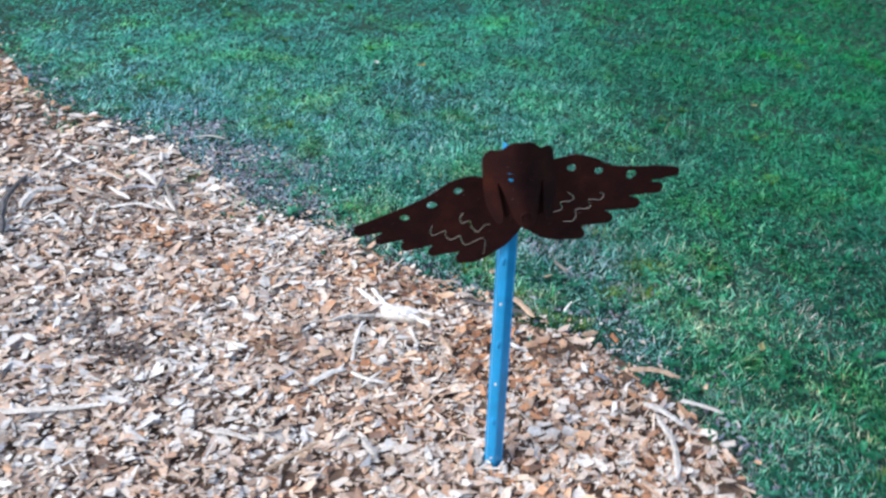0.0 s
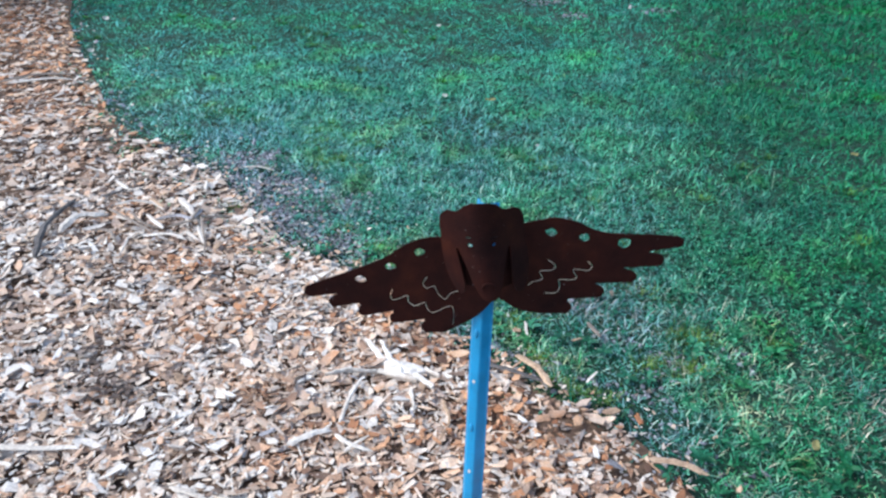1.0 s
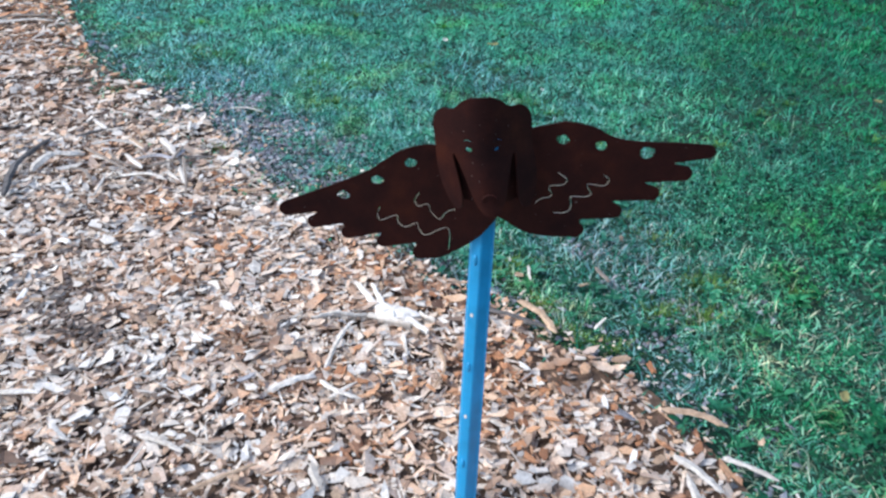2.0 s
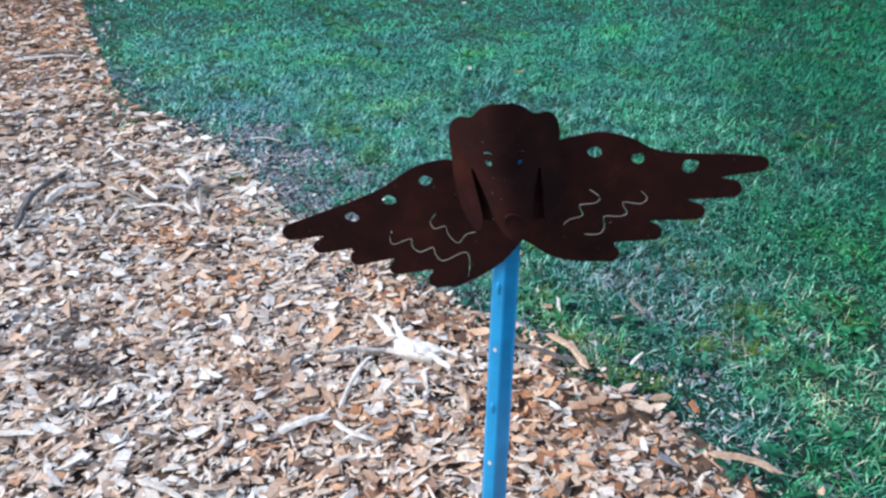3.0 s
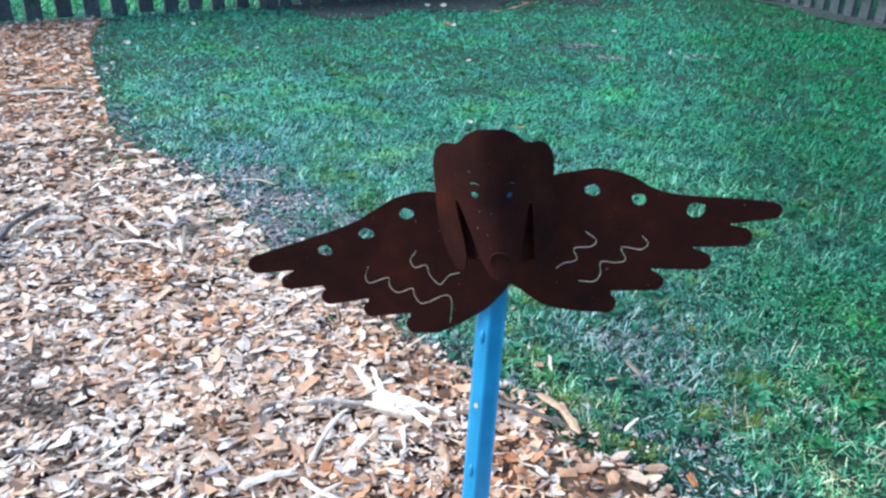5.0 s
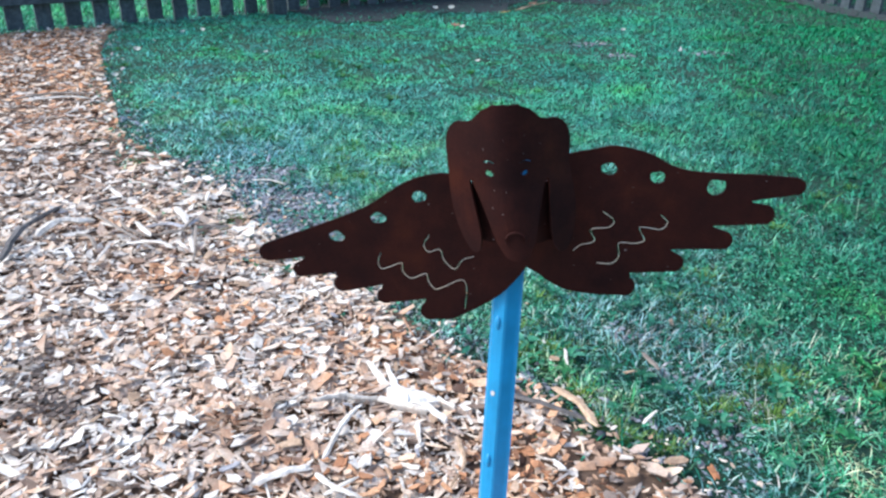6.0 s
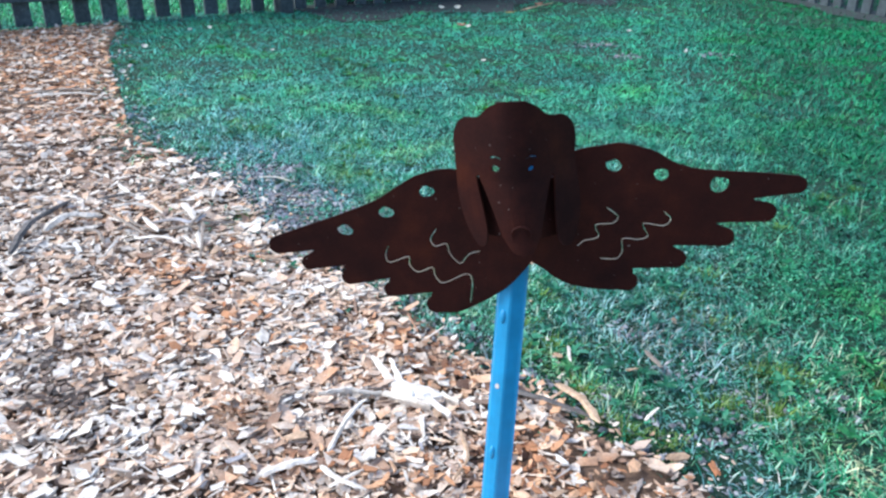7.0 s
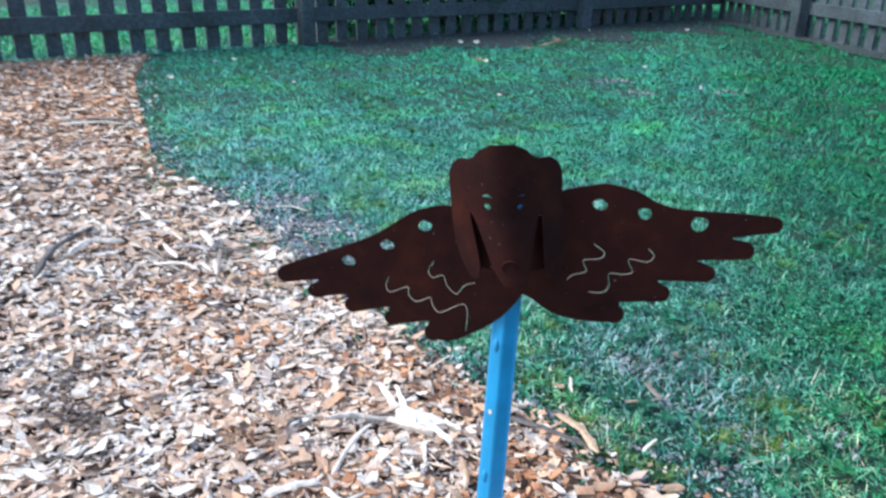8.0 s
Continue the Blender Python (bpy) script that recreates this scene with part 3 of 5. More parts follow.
def clover():
    """Low weeds: trefoil leaves of three small leaflets, in drifts."""
    p = over_lawn(scatter((-5.0, 0.2), (4.5, 8.5), [(1.6, 13000), (2.6, 5000), (8.5, 700)]))
    view = np.abs((p[:, 0] - 0.1) * 0.98 + (p[:, 1]) * 0.2) < 0.75 + 0.72 * p[:, 1]
    p = p[view & (wobble(p[:, 0] * 1.3, p[:, 1] * 1.3, 2.2) + rng.normal(0, 0.35, len(p)) > -0.1)]
    p = p[rng.random(len(p)) > 0.85 * worn(p)]
    n = len(p)
    d = np.hypot(p[:, 0] - EYE_XY[0], p[:, 1] - EYE_XY[1])
    size = rng.uniform(0.0020, 0.0052, n) * np.clip(0.8 + 0.2 * d, 1, 1.8)
    local = np.zeros((n * 3, 6, 3))
    shape = np.array([[0, 0, 0], [0.55, -0.42, 0.06], [1.0, -0.32, 0.0], [1.12, 0, -0.08], [1.0, 0.32, 0.0], [0.55, 0.42, 0.06]])
    local[:] = shape[None] * np.repeat(size, 3)[:, None, None]
    yaw = np.repeat(rng.uniform(0, math.tau, n), 3) + np.tile([0, 2.1, 4.2], n) + rng.normal(0, 0.2, n * 3)
    z = np.repeat(rng.uniform(-0.004, 0.012, n), 3)
    at = np.stack([np.repeat(p[:, 0], 3), np.repeat(p[:, 1], 3), z], -1)
    verts = turned(local, yaw, rng.normal(0.1, 0.35, n * 3), rng.normal(0, 0.3, n * 3), at)
    return joined("clover_leaves", verts, [(0, 1, 2, 3, 4, 5)], n, CLOVER, "low green clover and weeds among the grass", "clover")


chips()
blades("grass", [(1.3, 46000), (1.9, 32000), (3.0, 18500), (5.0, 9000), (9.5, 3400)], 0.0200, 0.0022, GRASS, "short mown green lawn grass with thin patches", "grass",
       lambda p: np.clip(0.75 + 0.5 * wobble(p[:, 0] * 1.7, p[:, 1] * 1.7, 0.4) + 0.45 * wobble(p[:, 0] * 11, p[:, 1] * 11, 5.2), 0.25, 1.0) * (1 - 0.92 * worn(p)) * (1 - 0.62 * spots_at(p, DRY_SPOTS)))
blades("worn_sheen_grass", [(1.5, 24000), (2.2, 27000), (3.2, 10000), (5.0, 2200)], 0.017, 0.0021, WORN_SHEEN_GRASS, "worn grey-green grass along the wood chips, sky sheen painted in", "grass",
       lambda p: np.clip(1.8 * worn_sheen(p) + 0.45 * spots_at(p, DRY_SPOTS) + 0.09, 0, 1) * (1 - 0.80 * worn(p)), 0.8)
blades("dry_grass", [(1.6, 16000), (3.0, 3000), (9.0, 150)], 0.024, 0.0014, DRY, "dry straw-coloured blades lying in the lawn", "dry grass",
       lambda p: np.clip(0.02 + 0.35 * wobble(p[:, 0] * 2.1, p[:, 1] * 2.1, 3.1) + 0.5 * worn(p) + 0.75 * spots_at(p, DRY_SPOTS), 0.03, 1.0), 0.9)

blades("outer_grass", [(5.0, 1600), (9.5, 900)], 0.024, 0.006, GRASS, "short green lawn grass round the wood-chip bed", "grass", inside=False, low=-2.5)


def crumbs():
    """Grey crumbs of soil and litter lying in the bare patches and thinly along the edge of the bed."""
    p = over_lawn(scatter((-2.6, 0.6), (1.2, 4.6), [(1.7, 60000), (2.6, 42000), (5.0, 12000)]), 0.01)
    dense = np.clip(np.select([p[:, 1] > 3.0, p[:, 1] > 1.6], [0.35, 1.25], 0.5) * spots_at(p, PATCHES, 1.3) + np.where(p[:, 1] > 2.1, 0.06, 0.25) * np.exp(-(from_edge(p) / 0.07) ** 2), 0, 1) * np.clip(0.75 + 0.5 * wobble(p[:, 0] * 14, p[:, 1] * 14, 3.3), 0.1, 1)
    p = p[rng.random(len(p)) < dense]
    n = len(p)
    shape = np.array([[1, 0, 0], [0, 1, 0], [-1, 0, 0], [0, -1, 0], [0, 0, 0.6], [0, 0, -0.6]])
    far = np.clip(np.hypot(p[:, 0] - EYE_XY[0], p[:, 1] - EYE_XY[1]) / 1.4, 1, 2)
    local = shape[None] * (np.clip(rng.lognormal(math.log(0.0026), 0.5, n), 0.001, 0.0055) * far)[:, None, None] * rng.uniform(0.6, 1.5, (n, 6, 1))
    local[..., 0] *= rng.uniform(0.8, 2.2, (n, 1))
    at = np.stack([p[:, 0], p[:, 1], GROUND_Z + rng.uniform(0.001, 0.007, n)], -1)
    verts = turned(local, rng.uniform(0, math.tau, n), rng.normal(0, 0.3, n), rng.normal(0, 0.3, n), at)
    faces = [(0, 1, 4), (1, 2, 4), (2, 3, 4), (3, 0, 4), (1, 0, 5), (2, 1, 5), (3, 2, 5), (0, 3, 5)]
    return joined("soil_crumbs", verts, faces, n, PATCH_SOIL, "grey bare soil and litter showing through thin grass", "soil")


crumbs()


def tufts():
    """Taller yellow-green tufts: blades that fan out from one root."""
    known = [(0.09, 1.40), (0.133, 1.426), (0.192, 1.317), (0.251, 1.248), (0.307, 1.235), (0.465, 1.432), (0.455, 1.364), (0.37, 1.574), (0.374, 1.345), (-0.589, 2.298), (-0.504, 2.01), (0.06, 1.476), (-0.55, 2.22), (-0.50, 2.06), (-0.45, 2.10), (-0.56, 2.31), (-0.48, 2.26), (-0.40, 2.05), (-0.53, 2.14), (-0.62, 2.24), (-0.44, 2.20), (-1.07, 3.37), (-1.02, 3.30), (-1.13, 3.45), (-0.98, 3.40), (-0.976, 2.356), (-0.93, 2.39), (-1.97, 3.08), (-1.92, 3.12), (0.464, 1.454), (0.447, 1.344), (0.225, 1.262), (0.078, 1.591), (0.129, 1.423), (-0.60, 2.18), (-0.64, 2.28), (-0.58, 2.36)]
    p = over_lawn(scatter((-2.5, 0.5), (2.5, 3.6), [(1.7, 12), (4.0, 10)]))
    p = np.concatenate([np.array(known), p])
    big = np.concatenate([np.full(len(known), 1.0), rng.uniform(0.6, 1.2, len(p) - len(known))])
    k = 95
    n = len(p) * k
    yaw = rng.uniform(0, math.tau, n)
    far = np.abs(rng.normal(0, 1, n)) * 0.020 * np.repeat(big, k)
    at = np.stack([np.repeat(p[:, 0], k) + far * np.cos(yaw) * 1.5, np.repeat(p[:, 1], k) + far * np.sin(yaw), np.full(n, GROUND_Z)], -1)
    l, w = rng.uniform(0.012, 0.027, n) * np.repeat(big, k), rng.uniform(0.0010, 0.0020, n)
    lean, bow = np.abs(rng.normal(0.2, 0.3, n)) + far * 8, rng.uniform(0.2, 0.8, n)
    local = np.zeros((n, 5, 3))
    for i, (t, side) in enumerate(((0, -0.5), (0, 0.5), (0.55, 0.45), (0.55, -0.45), (1, 0))):
        local[:, i, 0], local[:, i, 1], local[:, i, 2] = l * t * np.sin(lean + bow * t), side * w, l * t * np.cos(lean + bow * t)
    return joined("grass_tufts", turned(local, yaw, np.zeros(n), np.zeros(n), at), [(0, 1, 2, 3), (3, 2, 4)], n, YELLOW_GRASS, "taller yellow-green tufts of grass in the lawn", "grass")


tufts()
clover()


def weeds():
    """Broad-leaved weeds: low rosettes of long oval leaves."""
    p = over_lawn(scatter((-3.5, 0.3), (3.5, 5.0), [(1.6, 190), (2.6, 90), (6.0, 25)]))
    p = p[np.abs((p[:, 0] - 0.1) * 0.98 + (p[:, 1]) * 0.2) < 0.75 + 0.72 * p[:, 1]]
    known = np.array([(0.156, 1.478), (0.532, 1.468), (0.514, 1.362), (0.602, 1.423), (0.38, 1.301), (0.445, 1.243), (0.302, 1.359), (0.343, 1.296), (0.561, 1.615), (0.582, 1.532), (0.211, 1.544), (0.66, 1.30), (0.64, 1.12)])
    p = np.concatenate([known, p])
    n, k = len(p), 6
    shape = np.array([[0, -0.05, 0], [0.35, -0.2, 0.16], [0.75, -0.2, 0.2], [1.0, 0, 0.1], [0.75, 0.2, 0.2], [0.35, 0.2, 0.16], [0, 0.05, 0]])
    size = np.repeat(np.where(np.arange(n) < len(known), 0.021, rng.uniform(0.011, 0.027, n)), k) * rng.uniform(0.6, 1.1, n * k)
    local = shape[None] * size[:, None, None]
    at = np.stack([np.repeat(p[:, 0], k), np.repeat(p[:, 1], k), np.full(n * k, 0.0)], -1)
    yaw = np.repeat(rng.uniform(0, math.tau, n), k) + np.tile(np.arange(k) * math.tau / k, n) + rng.normal(0, 0.3, n * k)
    verts = turned(local, yaw, rng.normal(-0.15, 0.25, n * k), rng.normal(0, 0.3, n * k), at)
    return joined("broadleaf_weeds", verts, [tuple(range(7))], n, WEED_LEAF, "low broad-leaved green weeds among the grass", "weeds")


weeds()


def far_lawn():
    """The lawn that goes on behind the fence, seen between its pickets."""
    p = rng.uniform((-6.5, 2.0), (1.5, 10.5), (120000, 2))
    side = (p - np.array(POST_A[:2])) @ np.array(INNER[:2])
    p = p[(side < -0.2) & (side > -3.0)]
    n = len(p)
    l, w = rng.uniform(0.03, 0.07, n), rng.uniform(0.004, 0.008, n)
    lean = np.abs(rng.normal(0, 0.5, n))
    local = np.zeros((n, 5, 3))
    for k, (t, s) in enumerate(((0, -0.5), (0, 0.5), (0.55, 0.45), (0.55, -0.45), (1, 0))):
        local[:, k, 0], local[:, k, 1], local[:, k, 2] = l * t * np.sin(lean + 0.6 * t), s * w, l * t * np.cos(lean + 0.6 * t)
    at = np.stack([p[:, 0], p[:, 1], np.full(n, GROUND_Z - 0.001)], -1)
    verts = turned(local, rng.uniform(0, math.tau, n), np.zeros(n), np.zeros(n), at)
    return joined("far_grass", verts, [(0, 1, 2, 3), (3, 2, 4)], n, SUNLIT_GRASS, "longer green grass behind the fence, sunlit brightness in its colour", "grass")


far_lawn()


# ---------- the ornament and its stake ----------
ORN = pose(0.1596, 0.9408, 0, 0, 0, math.degrees(math.atan(0.17)))
SHEET_T = 0.0017
CUT = set()


def flat_plate(loop, holes, fine):
    """A flat plate (across, up) with holes cut through, with an even net of small faces."""
    bm = bmesh.new()
    edges = []
    for ring in [loop] + holes:
        vs = [bm.verts.new((p[0], 0, p[1])) for p in ring]
        if len(ring) > 20 and ring is not loop:
            CUT.update((round(p[0], 5), round(p[1], 5)) for p in ring)
        for a, b in zip(vs, vs[1:] + vs[:1]):
            edges.append(bm.edges.new((a, b)))
    bmesh.ops.triangle_fill(bm, edges=edges, use_beauty=True, normal=(0, -1, 0))
    for _ in range(5):
        long = [e for e in bm.edges if e.calc_length() > fine and not e.is_boundary]
        if not long:
            break
        bmesh.ops.subdivide_edges(bm, edges=long, cuts=1)
        bmesh.ops.triangulate(bm, faces=bm.faces[:])
    for f in bm.faces:
        f.normal_update()
        if f.normal.y > 0:
            f.normal_flip()
    return bm


def thicken(bm, t):
    """Gives a plate its thickness, with its front where it was."""
    bm.normal_update()
    back = {v: bm.verts.new(v.co - v.normal * t) for v in bm.verts[:]}
    rim = [e for e in bm.edges if e.is_boundary]
    pairs = []
    for e in rim:
        l = e.link_loops[0]
        pairs.append((l.vert, l.link_loop_next.vert, (round(l.vert.co.x, 5), round(l.vert.co.z, 5)) in CUT))
    for f in bm.faces[:]:
        bm.faces.new([back[v] for v in reversed(f.verts)])
    for a, b, bare in pairs:
        bm.faces.new((b, a, back[a], back[b])).material_index = int(bare)


def tip(centre, r, heading, n=8):
    """The round end of a feather."""
    return [Vector((centre[0] + r * math.cos(heading + a), centre[1] + r * math.sin(heading + a))) for a in np.linspace(math.pi * 0.5, -math.pi * 0.5, n)]


def ring(x, z, r, n=14, seed=0):
    return [Vector((x + r * (1 + 0.12 * math.sin(2.0 * a + seed)) * math.cos(a), z + 0.82 * r * (1 + 0.1 * math.cos(3 * a + seed)) * math.sin(a))) for a in np.linspace(0, math.tau, n, endpoint=False)]


def slot(knots, width, steps=5):
    """A narrow wavy cut along a curve."""
    line = spline(knots, steps)
    left, right = [], []
    for n, p in enumerate(line):
        t = (line[min(n + 1, len(line) - 1)] - line[max(n - 1, 0)]).normalized()
        side = Vector((-t.y, t.x)) * width * (0.5 if 0 < n < len(line) - 1 else 0.3)
        left.append(p + side)
        right.append(p - side)
    return left + right[::-1]


def wing(side, top, feathers, under):
    """A wing's outline from its root over the leading edge, round each feather, and back to the root. side: 1 to the right, -1 to the left."""
    out = spline(top, 6)
    for n, (cx, cz, r, heading, nx, nz) in enumerate(feathers):
        end = tip((0, 0), r, radians(heading))
        out += [Vector((cx + side * p.x, cz + p.y)) for p in end]
        if n < len(feathers) - 1:
            s = 0.0011
            out += [Vector((nx + side * s, nz - s * 0.6)), Vector((nx - side * 0.0004, nz - s)), Vector((nx + side * s, nz - 2.2 * s))]
    return out + spline([(out[-1].x, out[-1].y)] + under, 5)[1:]


R_TOP = [(0.000, 0.4240), (0.010, 0.4470), (0.024, 0.4600), (0.047, 0.4662), (0.061, 0.4682), (0.084, 0.4632), (0.101, 0.4548), (0.122, 0.4510), (0.162, 0.4510), (0.188, 0.4502)]
R_FEATHERS = [(0.1885, 0.4434, 0.0064, -5, 0.1600, 0.4318), (0.1700, 0.4205, 0.0078, -15, 0.1362, 0.4106), (0.1440, 0.3985, 0.0075, -10, 0.1075, 0.3898),
              (0.1110, 0.3778, 0.0078, -12, 0.0790, 0.3682), (0.0765, 0.3555, 0.0083, -22, 0, 0)]
R_UNDER = [(0.0547, 0.3474), (0.0322, 0.3503), (0.0183, 0.3568), (0.0089, 0.3637), (0.0, 0.3685)]
L_TOP = [(0.000, 0.4240), (-0.022, 0.4260), (-0.042, 0.4340), (-0.0648, 0.4415), (-0.091, 0.4353), (-0.110, 0.4231), (-0.126, 0.4118), (-0.1545, 0.3985), (-0.188, 0.3850), (-0.2075, 0.3770)]
L_FEATHERS = [(-0.2070, 0.3688, 0.0078, -12, -0.1775, 0.3665), (-0.1815, 0.3545, 0.0066, -8, -0.1525, 0.3540), (-0.1480, 0.3433, 0.0072, -20, -0.1145, 0.3448),
              (-0.1130, 0.3340, 0.0067, -20, -0.0790, 0.3345), (-0.0755, 0.3230, 0.0083, -30, 0, 0)]
L_UNDER = [(-0.0577, 0.3171), (-0.0440, 0.3246), (-0.0300, 0.3340), (-0.0170, 0.3450), (-0.0065, 0.3585), (0.0, 0.3685)]

right = wing(1, R_TOP, R_FEATHERS, R_UNDER)
left = wing(-1, L_TOP, L_FEATHERS, L_UNDER)
outline = right[:-1] + left[::-1][:-1]
holes = [ring(x - 0.0295, z, 0.0058, seed=n) for n, (x, z) in enumerate(((-0.0548, 0.4218), (-0.0871, 0.4024), (-0.121, 0.3851), (0.0851, 0.4508), (0.1205, 0.4457)))]
holes.append([Vector((p.x, p.y)) for p in ring(0.1631 - 0.0295, 0.4402, 0.0074, seed=5)])
SLOT_W = 0.0006
holes.append(slot([(-0.1152, 0.3735), (-0.1177, 0.3648), (-0.1141, 0.3589), (-0.0992, 0.3650), (-0.0978, 0.3575), (-0.0909, 0.3519), (-0.0793, 0.3568), (-0.0769, 0.3498),
                   (-0.0699, 0.3436), (-0.0517, 0.3532), (-0.0464, 0.3469), (-0.0472, 0.3275)], SLOT_W))
holes.append(slot([(-0.0764, 0.3909), (-0.0809, 0.3823), (-0.0772, 0.3761), (-0.0682, 0.3787), (-0.0648, 0.3699), (-0.0565, 0.3625), (-0.0499, 0.3710), (-0.0410, 0.3746)], SLOT_W))
holes.append(slot([(0.0541, 0.4175), (0.0629, 0.4107), (0.0597, 0.4049), (0.0471, 0.4027), (0.0501, 0.3943), (0.0469, 0.3912), (0.0398, 0.3893), (0.0346, 0.3842)], SLOT_W))
holes.append(slot([(0.0970, 0.4165), (0.1023, 0.4108), (0.0977, 0.4050), (0.0828, 0.4059), (0.0871, 0.3958), (0.0802, 0.3925), (0.0687, 0.3922), (0.0695, 0.3817),
                   (0.0650, 0.3751), (0.0533, 0.3747)], SLOT_W))
bm = flat_plate(outline, holes, 0.02)
for v in bm.verts:
    v.co.y += 0.0025 * math.sin(abs(v.co.x) * 14.0) - 0.0
thicken(bm, SHEET_T)

# The head: one sheet with a bowed face, two hanging ears and a long snout, bent forward of the wings.
HALF = [(0.0, 0.1400), (0.009, 0.1390), (0.0165, 0.1352), (0.0225, 0.1290), (0.0275, 0.1268), (0.0345, 0.1258), (0.0405, 0.1195), (0.0430, 0.1090), (0.0425, 0.0920),
        (0.0440, 0.0680), (0.0418, 0.0470), (0.0350, 0.0310), (0.0284, 0.0315), (0.0252, 0.0440), (0.0262, 0.0640), (0.0276, 0.0830), (0.0250, 0.0836),
        (0.0190, 0.0640), (0.0140, 0.0450), (0.0096, 0.0355), (0.0062, 0.0315), (0.0, 0.0300)]
half = spline(HALF, 4)
face = half[:-1] + [Vector((-p.x, p.y)) for p in half[::-1][:-1]]
# Right eye cut smaller, to dim the stake behind it like shade.
eyes = [ring(s * 0.0124, 0.0925, 0.0030 if s < 0 else 0.0022, 10) for s in (-1, 1)]
eyes += [slot([(s * 0.0085, 0.1000), (s * 0.0124, 0.1012), (s * 0.0165, 0.1000)], 0.0014 if s < 0 else 0.0008, 3) for s in (-1, 1)]
head = flat_plate(face, eyes, 0.0045)
tilt = Matrix.Translation((-0.0170, 0, 0.0845)) @ Matrix.Rotation(radians(-4.5), 4, "Y") @ Matrix.Translation((0, 0, -0.085))
for v in head.verts:
    u, w = v.co.x, v.co.z
    ear = abs(u) > 0.0262 - 0.15 * max(0.0, 0.083 - w)
    down = max(0.0, 0.083 - w) / 0.055
    front = 0.050 - 0.0265 * ((math.hypot(u, 0.009) - 0.009) / 0.036) ** 1.15
    front += (0.002 * down if ear else 0.005 * down)
    v.co = Vector((u + 0.10 * max(0.0, 0.092 - w), -front, w))
bmesh.ops.transform(head, matrix=Matrix.Translation((0, 0, 0.3685)) @ tilt, verts=head.verts)
thicken(head, SHEET_T)
# an added, unseen backing plate close behind the face, below the eyes; it darkens the slits
rim = [Vector((u, 0.080)) for u in np.linspace(-0.034, 0.034, 13)] + [Vector((u, 0.036)) for u in np.linspace(0.029, -0.029, 12)]
plate = flat_plate(rim, [], 0.008)
for v in plate.verts:
    u, w = v.co.x, v.co.z
    v.co = Vector((u + 0.10 * (0.092 - w), -(0.041 - 0.0265 * ((math.hypot(u, 0.009) - 0.009) / 0.036) ** 1.15), w))
bmesh.ops.transform(plate, matrix=Matrix.Translation((0, 0, 0.3685)) @ tilt, verts=plate.verts)
thicken(plate, SHEET_T)
tmp = bpy.data.meshes.new("plate_tmp")
plate.to_mesh(tmp)
plate.free()
head.from_mesh(tmp)
bpy.data.meshes.remove(tmp)
# nose: a raised bead round the end of the snout
place = Matrix.Translation((0, 0, 0.3685)) @ tilt
bead = [Vector((0.0046 + 0.0072 * math.cos(a), -0.0540, 0.0462 + 0.0058 * math.sin(a))) for a in np.linspace(radians(200), radians(-20), 9)]
rows = []
for p in bead:
    rows.append([head.verts.new(place @ (p + Vector((0, 0.0011 * math.cos(b), 0.0011 * math.sin(b))))) for b in np.linspace(0, math.tau, 6, endpoint=False)])
for a, b in zip(rows, rows[1:]):
    for n in range(6):
        head.faces.new((a[n], a[(n + 1) % 6], b[(n + 1) % 6], b[n]))
# the bent strap that holds the head off the wings
strap_at = place @ Matrix.Translation((0, 0, 0.060))
box(head, (-0.006, -0.0490, 0.000), (0.006, 0.002, 0.002), strap_at)
box(head, (-0.006, -0.0500, -0.012), (0.006, -0.0480, 0.002), strap_at)
box(head, (-0.006, -0.0022, -0.030), (0.006, 0.000, 0.002), strap_at)
tmp = bpy.data.meshes.new("head_tmp")
head.to_mesh(tmp)
head.free()
bm.from_mesh(tmp)
bpy.data.meshes.remove(tmp)
bmesh.ops.recalc_face_normals(bm, faces=bm.faces[:])
orn = part("dog_ornament", bm, RUST)
orn.data.materials.append(BARE_STEEL)
orn.matrix_basis = ORN
tagged(orn, "rust-brown sheet steel winged dog head fixed on a blue stake", "garden ornament")


